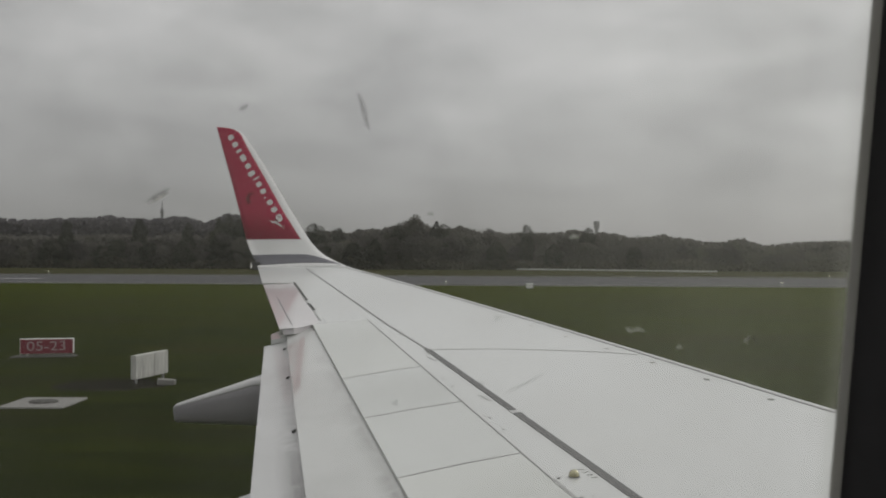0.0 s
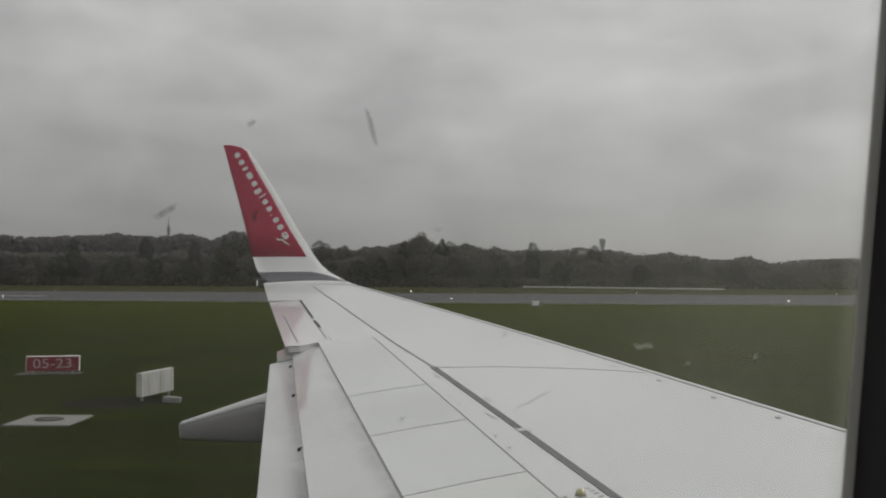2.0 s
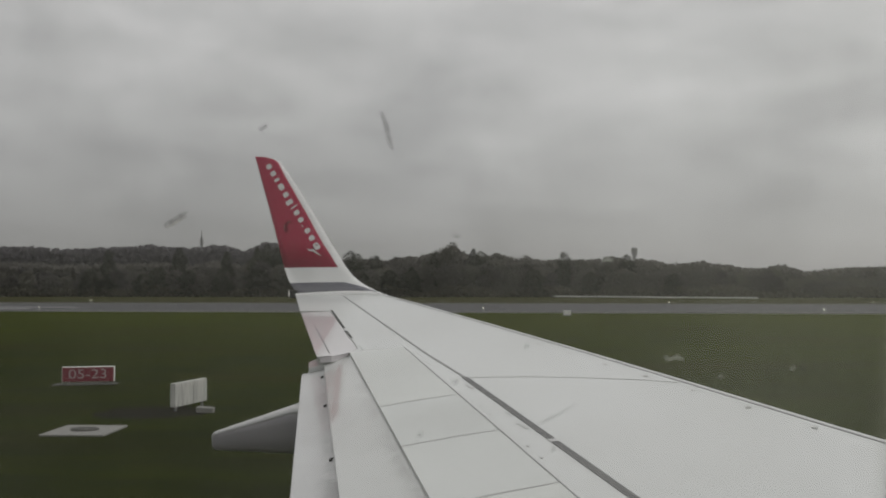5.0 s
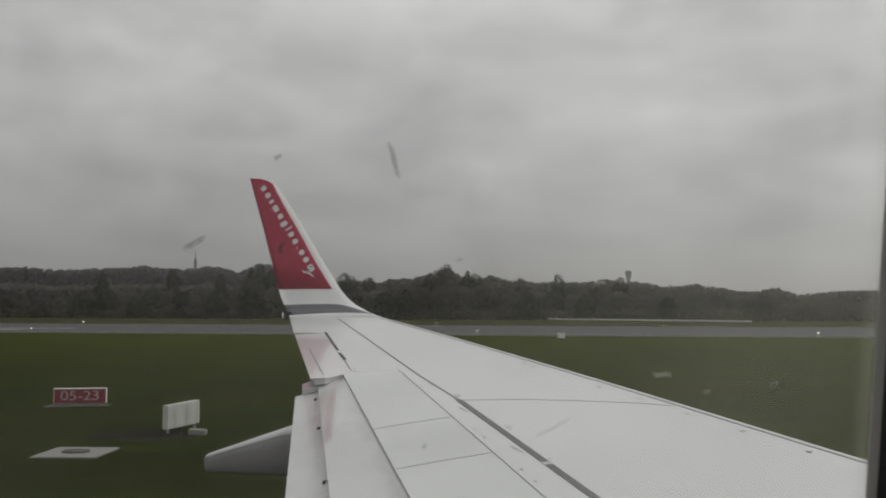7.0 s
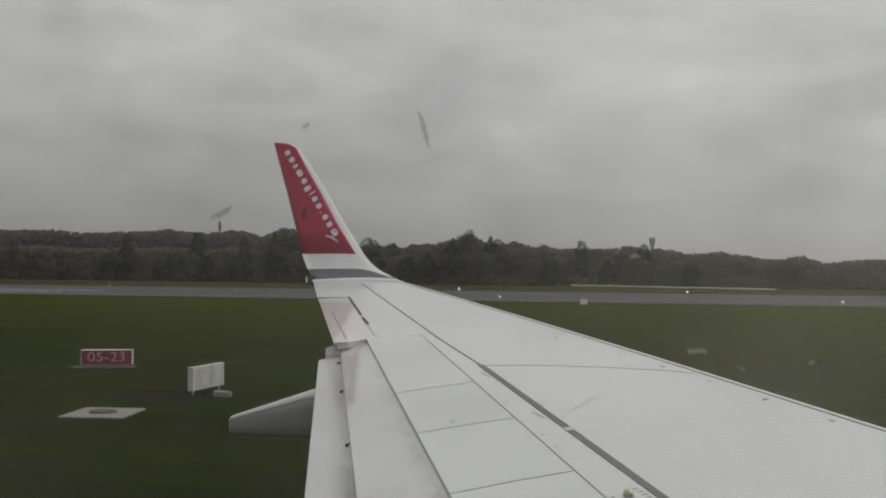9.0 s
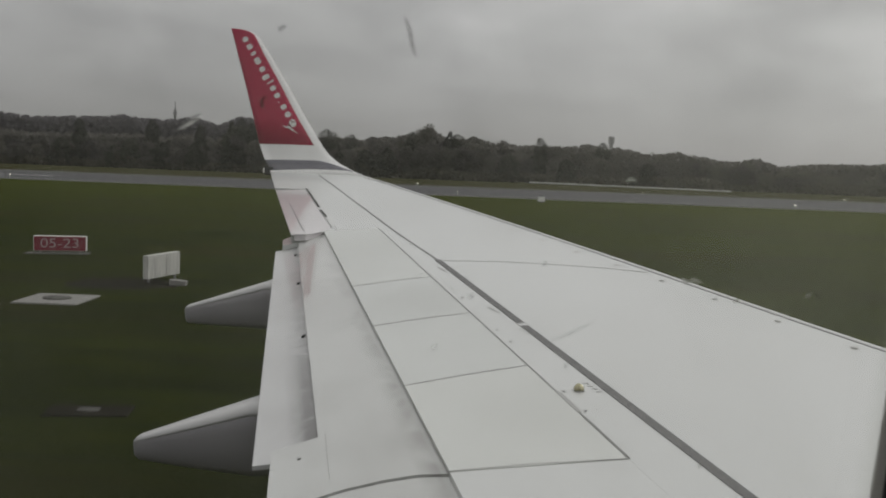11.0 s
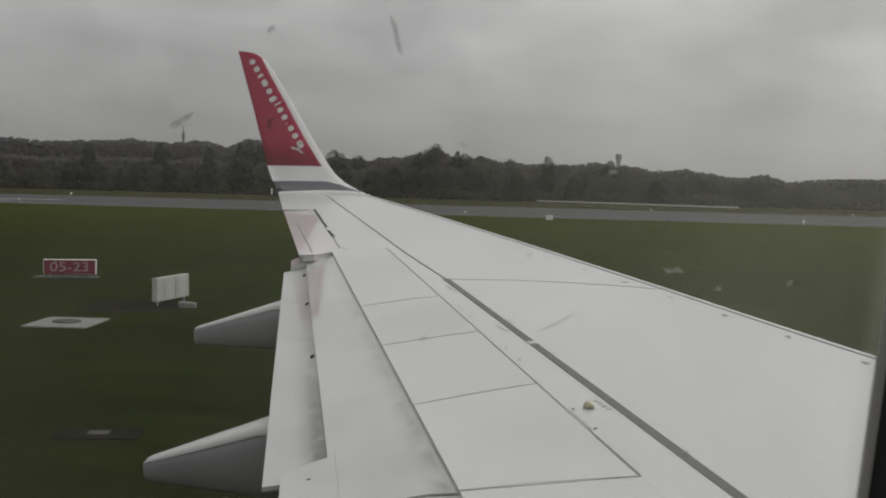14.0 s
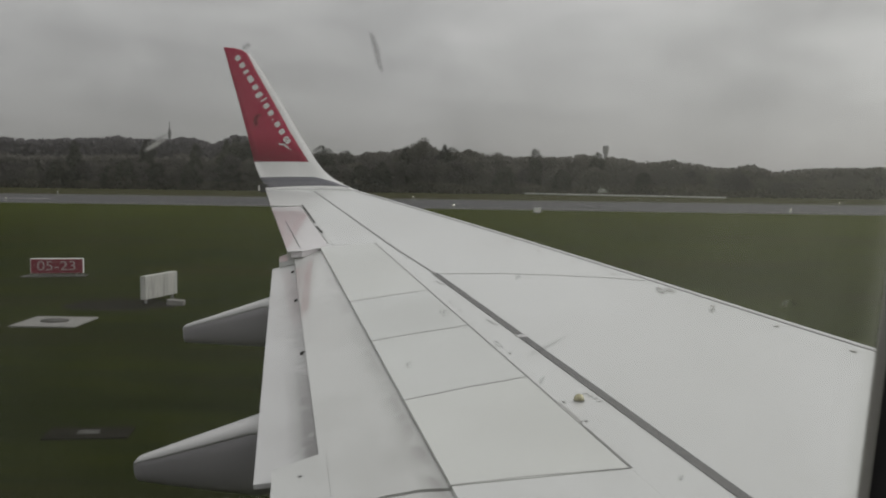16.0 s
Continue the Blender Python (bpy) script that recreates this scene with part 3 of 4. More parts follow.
def seam(name, pts, width, material, lift=0.003, label=""):
    """A thin raised line on the wing's upper side, along points of the plan."""
    bm = bmesh.new()
    for (x0, y0), (x1, y1) in zip(pts, pts[1:]):
        d = Vector((x1 - x0, y1 - y0, 0)).normalized()
        n = Vector((-d.y, d.x, 0)) * width / 2
        poly = [Vector((x, y, top(y) + lift)) for x, y in ((x0, y0), (x1, y1))]
        poly = [poly[0] - n, poly[1] - n, poly[1] + n, poly[0] + n]
        for p in poly:
            p.z = top(p.y) + lift
        prism(bm, poly, (0, 0, -0.004))
    return part(name, bm, material, wing, label)


seam("slat_seam", [(x_le(y) - 0.090, y) for y in (Y_ROOT + 0.02, 6, 7.5, 9, 10, 11, 12, 13, 14.2, 15.3)], 0.016, M_SEAL, 0.001, "thin dark joint behind the nose strip")
seam("slat_end", [(x_le(14.35) - 0.02, 14.35), (x_le(14.95) - 0.03, 14.95)], 0.035, M_FAINT, 0.004, "grey sealed end of the slat")
ysp = [9.18, 10.44, 12, 13.5, 15.31]
seam("spar_seam", [(x_spar(y), y) for y in ysp], 0.022, M_SEAL)
for y0, y1 in ((Y_ROOT + 0.05, 3.0), (3.0, 5.2), (5.2, 7.34), (7.34, 9.18)):
    seam("walkway_stripe", [(x_spar(y0), y0), (x_spar(y1), y1)], 0.060, M_STRIPE, 0.004, "dark grey painted walkway line")
# patch added on the wing in place of a dried mark on the pane
seam("stripe_patch", [(x_spar(7.0), 7.0), (x_spar(7.06), 7.06)], 0.078, M_FAIRING, 0.0052, "small pale patch across the line, added for a mark on the pane")
seam("panel_seam", [(-0.54, 9.16), (0.05, 9.22), (0.57, 9.18), (1.08, 9.10), (1.36, 9.00)], 0.009, M_FAINT)
seam("hinge_seam", [(x_hinge(4.69), 4.69), (x_hinge(7.3), 7.3), (x_hinge(10.75), 10.75)], 0.011, M_SEAL, 0.0045)
seam("panel_seam", [(x_hinge(4.69), 4.69), (0.19, 4.56), (-0.19, 4.43)], 0.007, M_FAINT, 0.0045)
seam("hinge_seam", [(x_hinge(5.22), 5.22), (x_hinge(4.70), 4.70)], 0.016, M_SEAL, 0.0050)
seam("hinge_slot", [(0.375, 5.61), (0.478, 5.30)], 0.026, M_FAINT, 0.0050, "grey actuator slot")
for ya, yb in ((7.98, 8.46), (6.82, 7.30), (5.59, 6.08)):
    seam("spoiler_seam", [(x_spoiler(ya), ya), ((x_spoiler(ya) + x_hinge(yb)) / 2, (ya + yb) / 2 + 0.02), (x_hinge(yb), yb)], 0.0075, M_SEAL, 0.0045)
seam("aileron_gap", [(-2.67, 13.68), (-2.20, 12.08)], 0.030, M_GAP, 0.0045, "open dark slot ahead of the aileron")
seam("aileron_gap", [(-2.14, 11.86), (-1.985, 11.37)], 0.034, M_GAP, 0.0045, "open dark slot ahead of the aileron")
seam("aileron_gap", [(-1.985, 11.33), (-1.80, 10.70)], 0.010, M_FAINT, 0.0045)
seam("tip_seam", [(-3.05, 13.45), (-2.93, 13.52)], 0.022, M_SEAL, 0.0045)
seam("tip_seam", [(-2.93, 13.52), (-2.75, 13.60)], 0.010, M_FAINT, 0.0045)
seam("tip_seam", [(-2.13, 10.155), (-1.99, 10.205)], 0.020, M_SEAL, 0.0035)


def disc(name, x, y, r, h, material, squash=0.7, dome=False, label=""):
    bm = bmesh.new()
    rings, n = [], 14
    for f, zz in (((1, 0), (0.98, 0.25), (0.90, 0.50), (0.76, 0.72), (0.55, 0.88), (0.30, 0.97), (0.08, 1.0)) if dome else ((1, 0), (1, 0.7), (0.85, 1.0))):
        rings.append([(x + r * f * squash * math.cos(2 * math.pi * i / n), y + r * f * math.sin(2 * math.pi * i / n), top(y) + 0.001 + h * zz) for i in range(n)])
    loft(bm, rings)
    return part(name, bm, material, wing, label, dome)


for x, y in ((0.156, 10.994), (0.469, 10.438), (0.784, 9.852), (1.112, 9.283), (1.438, 8.690), (1.768, 8.077), (2.102, 7.452), (2.441, 6.814), (2.79, 6.16), (3.15, 5.50)):
    disc("access_cover", x, y, 0.033, 0.003, M_BOLT, 0.75)
disc("wing_lamp", 0.50, 5.66, 0.032, 0.040, M_LENS, 1.0, True, "small yellowish domed lens")
disc("lamp_base", 0.50, 5.66, 0.034, 0.004, M_SEAL, 1.0)
for x, y in ((-0.35, 8.04), (-0.26, 7.77), (0.025, 6.87), (0.116, 6.59), (0.411, 5.627), (0.512, 5.322), (-0.87, 9.90)):
    disc("fastener", x, y, 0.015, 0.003, M_SEAL, 0.7)
rng = random.Random(4)
for i in range(22):
    f = i / 21
    if rng.random() < 0.72:
        disc("rivet", 0.08 + 0.60 * f, 4.43 + 0.17 * f + rng.uniform(-0.012, 0.012), rng.uniform(0.0025, 0.0042), 0.0015, M_FAINT, 1.0)
for i in range(20):
    y = 5.50 - 0.80 * i / 19
    disc("rivet", x_hinge(y) + 0.032, y, rng.uniform(0.0022, 0.0034), 0.0015, M_FAINT, 1.0)
# stencilled writing too small to read
disc("fastener", 0.577, 5.35, 0.006, 0.003, M_BOLT, 1.0)
for x, y, n in ((0.535, 5.78, 4), (-0.06, 7.47, 4), (-0.53, 8.83, 4)):
    for j in range(n):
        seam("stencil_bar", [(x + 0.022 * j, y - 0.045 * j), (x + 0.022 * j + 0.03, y - 0.045 * j + 0.012)], 0.012, M_FAINT)

# flaps
FS = 0.2126
ND = Vector((-0.9645, -0.2641))


def flap_z(x, y, drop=0.03):
    aft = (x + 1.84) * ND.x + (y - 10.43) * ND.y
    return top(y) - drop - FS * max(aft, -0.3)


def flap_slab(poly, th, drop=0.03):
    bm = bmesh.new()
    prism(bm, [(x, y, flap_z(x, y, drop)) for x, y in poly], (0, 0, -th))
    return bm


def x_crease(y):
    return 0.270 - 0.2298 * y


def x_flap_te(y):
    return -0.192 - 0.2070 * y


FLAP_END = [(-0.06, 4.435), (-0.185, 4.471), (-0.323, 4.507), (-0.480, 4.505), (-0.668, 4.469), (-0.85, 4.40), (-1.00, 4.33)]
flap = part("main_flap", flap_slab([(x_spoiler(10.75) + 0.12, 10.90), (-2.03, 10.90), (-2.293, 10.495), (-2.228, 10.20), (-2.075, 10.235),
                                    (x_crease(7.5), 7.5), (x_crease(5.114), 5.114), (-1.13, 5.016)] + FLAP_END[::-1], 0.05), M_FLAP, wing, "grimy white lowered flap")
aft_flap = part("aft_flap", flap_slab([(x_crease(4.97) + 0.03, 4.97), (x_crease(10.28) + 0.03, 10.28), (-2.302, 10.21), (x_flap_te(7.5), 7.5), (x_flap_te(5.0), 5.0)], 0.025, 0.085),
                M_AFT, wing, "stained rear flap segment")
for y in (9.88, 8.70, 7.11):
    bm = bmesh.new()
    box(bm, (-0.010, -0.034, -0.02), (0.010, 0.034, 0.004), Matrix.Translation((x_crease(y) - 0.02, y, flap_z(x_crease(y), y, 0.08))))
    bevel(bm, 0.004)
    part("flap_bracket", bm, M_GAP, aft_flap, "dark hinge bracket")
for x, y, r, m in [(-0.956, 4.877, 0.012, M_SEAL)] + [(-0.869 + 0.112 * i / 11, 5.129 - 0.52 * i / 11, 0.0035, M_FAINT) for i in range(12)]:
    bm = bmesh.new()
    bmesh.ops.create_cone(bm, cap_ends=True, segments=10, radius1=r, radius2=r * 0.85, depth=0.004, matrix=Matrix.Translation((x, y, flap_z(x, y) + 0.002)))
    part("rivet", bm, m, flap)
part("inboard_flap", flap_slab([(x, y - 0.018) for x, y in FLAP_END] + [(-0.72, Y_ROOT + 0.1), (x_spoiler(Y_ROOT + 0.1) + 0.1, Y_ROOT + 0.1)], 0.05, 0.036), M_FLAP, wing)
part("flap_gap", flap_slab([(x, y - 0.06) for x, y in FLAP_END] + [(x, y + 0.03) for x, y in FLAP_END[::-1]], 0.01, 0.075), M_GAP, wing)
# near-black sheet that paints the cove's shade under the spoilers' rear edge
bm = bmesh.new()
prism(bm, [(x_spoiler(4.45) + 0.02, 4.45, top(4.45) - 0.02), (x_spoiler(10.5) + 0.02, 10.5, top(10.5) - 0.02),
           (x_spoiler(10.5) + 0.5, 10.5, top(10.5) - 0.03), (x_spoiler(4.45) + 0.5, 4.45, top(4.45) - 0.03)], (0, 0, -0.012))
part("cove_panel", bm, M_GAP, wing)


def fairing(y, tail_x, tail_z, out_x, out_top, out_bot):
    """A canoe below the flap: blunt tail, deeper towards the wing."""
    bm = bmesh.new()
    rings = []
    for f in (0.0, 0.03, 0.12, 0.3, 0.55, 0.8, 1.0, 1.25, 1.7, 2.2, 2.6):
        x = tail_x + (out_x - tail_x) * f
        g = min(f, 1.0)
        zt = tail_z[0] + (out_top - tail_z[0]) * g
        zb = tail_z[1] + (out_bot - tail_z[1]) * g ** 0.8
        if f > 1.0:
            zb += 0.10 * (f - 1.0)
            zt -= 0.02 * (f - 1.0)
        w = 0.055 + 0.125 * min(f, 1.0) ** 0.7
        if f == 0.0:
            zt, zb, w = zt - 0.02, zb + 0.02, w * 0.7
        h = zt - zb
        half = [(0.0, 0.0), (0.62, 0.01), (0.90, 0.05), (1.0, 0.14), (0.97, 0.32), (0.84, 0.58), (0.60, 0.85), (0.30, 0.97)]
        ring = [(x, y - w * a, zt - h * b) for a, b in half] + [(x, y, zb)] + [(x, y + w * a, zt - h * b) for a, b in reversed(half[1:])]
        rings.append(ring)
    loft(bm, rings)
    body = part("flap_track_fairing", bm, M_FAIRING_SHADED, wing, "canoe fairing with a blunt tail, sides painted as shaded", True)
    # added cap in the paler copy, painting the top as lit from above
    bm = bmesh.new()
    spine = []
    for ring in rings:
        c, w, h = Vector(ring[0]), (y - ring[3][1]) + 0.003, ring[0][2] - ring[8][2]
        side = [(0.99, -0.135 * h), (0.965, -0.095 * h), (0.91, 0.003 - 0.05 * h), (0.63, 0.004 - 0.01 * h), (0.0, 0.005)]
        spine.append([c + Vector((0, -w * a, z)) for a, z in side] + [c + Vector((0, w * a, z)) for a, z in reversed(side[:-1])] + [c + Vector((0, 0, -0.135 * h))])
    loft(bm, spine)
    part("spine", bm, M_FAIRING, body, "upper side in a paler colour, painted as lit", True)
    return body


fairing(9.2, -2.92, (2.46, 2.30), -2.13, 2.73, 2.27)
fairing(6.2, -2.29, (2.06, 1.92), -1.50, 2.35, 1.84)

# winglet: sections from the tip upwards (y, z, nose x, tail x, thickness)
EYE_Z = 3.9
WL = [(15.45, -0.245, -2.12, -3.60, 0.13), (15.58, -0.225, -2.22, -3.63, 0.12), (15.70, -0.17, -2.37, -3.67, 0.11), (15.745, -0.115, -2.48, -3.715, 0.105), (15.78, -0.06, -2.59, -3.76, 0.10),
      (15.82, 0.06, -2.74, -3.82, 0.095), (15.85, 0.19, -2.85, -3.87, 0.09), (15.93, 0.63, -3.145, -4.00, 0.08), (16.04, 1.17, -3.485, -4.17, 0.07),
      (16.14, 1.65, -3.805, -4.33, 0.055), (16.20, 1.945, -4.02, -4.425, 0.045), (16.212, 2.00, -4.14, -4.445, 0.035), (16.218, 2.035, -4.27, -4.458, 0.025), (16.22, 2.045, -4.40, -4.462, 0.012)]


def winglet_ring(y, z, xn, xt, th, nx, nz, f0=0.0, f1=1.0, grow=0.0):
    """An aerofoil section; (nx, nz) is its inboard normal in the y-z plane."""
    pts = []
    fs = [f0 + (f1 - f0) * i / 8 for i in range(9)]
    for f in fs:
        h = th * (0.5 * math.sqrt(max(f, 0.0)) * (1 - f) * 2.0 if f > 0 else 0) + grow
        pts.append((f, h))
    low = [(f, -h) for f, h in reversed(pts)]
    return [(xn + (xt - xn) * f, y + nx * h, EYE_Z + z + nz * h) for f, h in pts + low]


def section_normal(i):
    a, b = WL[max(i - 1, 0)], WL[min(i + 1, len(WL) - 1)]
    d = Vector((b[0] - a[0], b[1] - a[1])).normalized()
    return -d.y, d.x


bm = bmesh.new()
loft(bm, [winglet_ring(*WL[i], *section_normal(i)) for i in range(len(WL))])
winglet = part("winglet", bm, M_WINGLET, wing, "upturned white wing tip", True)
RED_FORE = (0.132, 0.155, 0.168, 0.18, 0.11, 0.04, 0.03, 0.02)
bm = bmesh.new()
loft(bm, [winglet_ring(*WL[i], *section_normal(i), RED_FORE[i - 6], 1.0, 0.004) for i in range(6, len(WL))])
part("red_panel", bm, M_RED, winglet, "deep red painted face", True)
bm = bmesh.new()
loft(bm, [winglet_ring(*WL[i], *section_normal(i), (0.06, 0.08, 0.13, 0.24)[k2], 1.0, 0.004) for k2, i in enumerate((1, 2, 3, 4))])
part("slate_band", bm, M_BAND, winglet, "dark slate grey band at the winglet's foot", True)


def on_winglet(x, z):
    """The inboard face of the winglet at plan x and height z over the eye."""
    for a, b in zip(WL[5:], WL[6:]):
        if a[1] <= z <= b[1]:
            f = (z - a[1]) / (b[1] - a[1])
            y = a[0] + f * (b[0] - a[0])
            th = a[4] + f * (b[4] - a[4])
            xn, xt = a[2] + f * (b[2] - a[2]), a[3] + f * (b[3] - a[3])
            u = (x - xn) / (xt - xn)
            return Vector((x, y - th * math.sqrt(max(u, 0)) * (1 - u) - 0.0075, EYE_Z + z))
    return Vector((x, 15.9, EYE_Z + z))


# the airline's name, as plain bars of its size
P_A, P_B = Vector((-4.237, 1.912)), Vector((-3.367, 0.572))
RUN = (P_B - P_A).normalized()
CROSS = Vector((-RUN.y, RUN.x))


def mark(bm, u0, u1, c0, c1, cut=0.012):
    q = [(u0 + cut, c0), (u1 - cut, c0), (u1, c0 + cut), (u1, c1 - cut), (u1 - cut, c1), (u0 + cut, c1), (u0, c1 - cut), (u0, c0 + cut)]
    q = [P_A + RUN * u + CROSS * c for u, c in q]
    prism(bm, [on_winglet(p.x, p.y) for p in q], (0, 0.006, 0))


pos = 0.0
for w, lo, hi in ((0.098, -0.05, 0.05), (0.10, -0.05, 0.05), (0.066, -0.05, 0.05), (0.13, -0.05, 0.05), (0.10, -0.05, 0.05), (0.095, -0.08, 0.05), (0.036, -0.05, 0.08),
                  (0.094, -0.05, 0.05), (0.094, -0.05, 0.05), (0.034, -0.05, -0.016), (0.095, -0.05, 0.05), (0.10, -0.05, 0.05), (0.135, -0.05, 0.05)):
    bm = bmesh.new()
    mark(bm, pos + 0.007, pos + w - 0.007, lo * 0.92, hi * 0.92, min(w, hi - lo) * 0.2)
    part("letter_bar", bm, M_LETTER, winglet)
    pos += w + 0.044
for cx, cz, r in ((-3.82, 0.85, 0.11), (-3.36, 0.49, 0.08)):
    bm = bmesh.new()
    outer = [(cx + r * math.cos(t2) * 0.8, cz + r * math.sin(t2)) for t2 in [0.9 + 0.3 * i for i in range(12)]]
    inner = [(cx + 0.03 + r * 0.6 * math.cos(t2) * 0.8, cz + 0.01 + r * 0.62 * math.sin(t2)) for t2 in [0.9 + 0.3 * i for i in range(11, -1, -1)]]
    prism(bm, [on_winglet(*p) for p in outer + inner], (0, 0.004, 0))
    part("emblem", bm, M_EMBLEM, winglet, "dark curved emblem")
bm = bmesh.new()
prism(bm, [on_winglet(x, z) + Vector((0, -0.003, 0)) for x, z in ((-3.50, 0.50), (-3.455, 0.455), (-3.40, 0.46), (-3.35, 0.42), (-3.25, 0.37), (-3.335, 0.44), (-3.39, 0.485), (-3.45, 0.485))], (0, 0.004, 0))
part("flourish", bm, M_LETTER, winglet, "white painted flourish")

bm = bmesh.new()
box(bm, (-3.72, 15.56, 3.605), (-3.60, 15.68, 3.735))
bevel(bm, 0.02)
nav = part("tail_lamp_housing", bm, M_GAP, wing, "black lamp housing")
bm = bmesh.new()
box(bm, (-3.737, 15.585, 3.630), (-3.721, 15.655, 3.718))
bevel(bm, 0.006)
part("tail_lamp_lens", bm, M_NAV, nav, "white lens glowing faintly")


# ---- airfield things ----
def text_mesh(word, size, depth):
    cu = bpy.data.curves.new("text", "FONT")
    cu.body, cu.size, cu.extrude, cu.align_x, cu.align_y = word, size, depth, "CENTER", "CENTER"
    ob = bpy.data.objects.new("text", cu)
    scene.collection.objects.link(ob)
    bpy.context.view_layer.update()
    me = bpy.data.meshes.new_from_object(ob.evaluated_get(bpy.context.evaluated_depsgraph_get()))
    bpy.data.objects.remove(ob)
    return me


def runway_sign(m):
    root = tagged(new("runway_sign"), "low red runway sign with white numbers and a pale frame", "sign")
    root.matrix_world = m
    bm = bmesh.new()
    box(bm, (-0.94, -0.10, 0.10), (0.94, 0.10, 0.66))
    bevel(bm, 0.015)
    case = part("sign_box", bm, M_SIGNWHITE, root, "pale grey sign box")
    bm = bmesh.new()
    box(bm, (-0.915, -0.112, 0.115), (0.915, -0.1, 0.638))
    part("face", bm, M_SIGNRED, case, "dull red sign face")
    me = text_mesh("05-23", 0.50, 0.004)
    me.materials.append(M_DIGITS)
    ob = new("lettering", me)
    ob.parent = case
    ob.matrix_basis = pose(0, -0.117, 0.376, 90, 0, 0) @ Matrix.Diagonal((1.22, 1, 1, 1))
    for x in (-0.7, 0.7):
        bm = bmesh.new()
        tube(bm, (x, 0, -0.1), (x, 0, 0.11), 0.035, 0.035)
        part("leg", bm, M_GALV, root)
    bm = bmesh.new()
    box(bm, (-1.25, -0.45, -0.15), (1.05, 0.35, 0.03))
    bevel(bm, 0.02)
    part("pad", bm, M_STONE, root, "low weathered concrete pad")
    return root


runway_sign(pose(-16.3, 36.2, 0, 0, 0, 14))


def sign_board(m):
    root = tagged(new("sign_board"), "blank weathered white back of a taxiway sign standing on bare earth", "sign")
    root.matrix_world = m
    for x0, x1 in ((-0.90, 0.115), (0.125, 0.90)):
        bm = bmesh.new()
        box(bm, (x0, -0.09, 0.16), (x1, 0.09, 0.86))
        bevel(bm, 0.02)
        part("panel", bm, M_BOARD, root, "streaked off-white sheet panel")
    for x in (-0.75, 0.75):
        bm = bmesh.new()
        tube(bm, (x, 0, 0), (x, 0, 0.17), 0.04, 0.04)
        part("leg", bm, M_GALV, root)
    return root


sign_board(pose(-10.1, 29.4, 0, 0, 0, 78))


def earth_patch(name, cx, cy, rx, ry, seed, label):
    """A low uneven patch of bare earth with a ragged edge."""
    bm = bmesh.new()
    rings, n = [], 36
    for f, z in ((1.0, -0.03), (0.9, 0.012), (0.6, 0.03), (0.25, 0.035)):
        ring = []
        for i in range(n):
            a = 2 * math.pi * i / n
            rag = 1 + 0.30 * noise.noise(Vector((2.2 * math.cos(a), 2.2 * math.sin(a), seed))) + 0.10 * noise.noise(Vector((6 * math.cos(a), 6 * math.sin(a), seed)))
            ring.append((cx + rx * f * rag * math.cos(a), cy + ry * f * rag * math.sin(a), z))
        rings.append(ring)
    loft(bm, rings)
    tagged(finish(name, bm, M_EARTH, smooth=True), label, "earth", kind="structure")


earth_patch("ground_patch", -10.9, 28.5, 1.9, 1.5, 3.0, "dark bare earth trodden round a sign")


def edge_stone(m):
    root = tagged(new("concrete_block"), "small pale broken concrete block lying on bare earth", "block")
    root.matrix_world = m
    bm = bmesh.new()
    prism(bm, [(-0.26, -0.14, 0.0), (0.22, -0.17, 0.0), (0.29, 0.05, 0.0), (0.06, 0.18, 0.0), (-0.24, 0.12, 0.0)], (0, 0, 0.17))
    bevel(bm, 0.03)
    part("block", bm, M_CONCRETE, root)
    return root


edge_stone(pose(-9.35, 28.6, 0.01, 0, 5, 20))


def drain_pad(m):
    root = tagged(new("drain_pad"), "pale square concrete pad with a dark oval cover", "pad")
    root.matrix_world = m
    bm = bmesh.new()
    box(bm, (-0.83, -0.85, -0.15), (0.83, 0.85, 0.05))
    bevel(bm, 0.03)
    part("pad", bm, M_CONCRETE, root)
    bm = bmesh.new()
    n = 24
    rings = [[(0.36 * f * math.cos(2 * math.pi * i / n), 0.30 * f * math.sin(2 * math.pi * i / n), z) for i in range(n)] for f, z in ((1.0, 0.045), (1.0, 0.075), (0.9, 0.09), (0.4, 0.095))]
    loft(bm, rings)
    part("cover", bm, M_STONE, root, "dark oval cover")
    return root


drain_pad(pose(-11.3, 24.9, 0, 0, 0, 2))


def ground_slab(m):
    root = tagged(new("concrete_slab"), "dark weathered concrete slab with a grey cover in the grass", "slab")
    root.matrix_world = m
    bm = bmesh.new()
    box(bm, (-0.62, -0.32, -0.1), (0.62, 0.32, 0.03))
    bevel(bm, 0.03)
    part("slab", bm, M_EARTH, root)
    bm = bmesh.new()
    box(bm, (-0.16, -0.12, 0.01), (0.16, 0.12, 0.045))
    bevel(bm, 0.02)
    part("cover", bm, M_STONE, root, "dark metal cover plate")
    return root


ground_slab(pose(-6.0, 14.3, 0, 0, 0, 10))


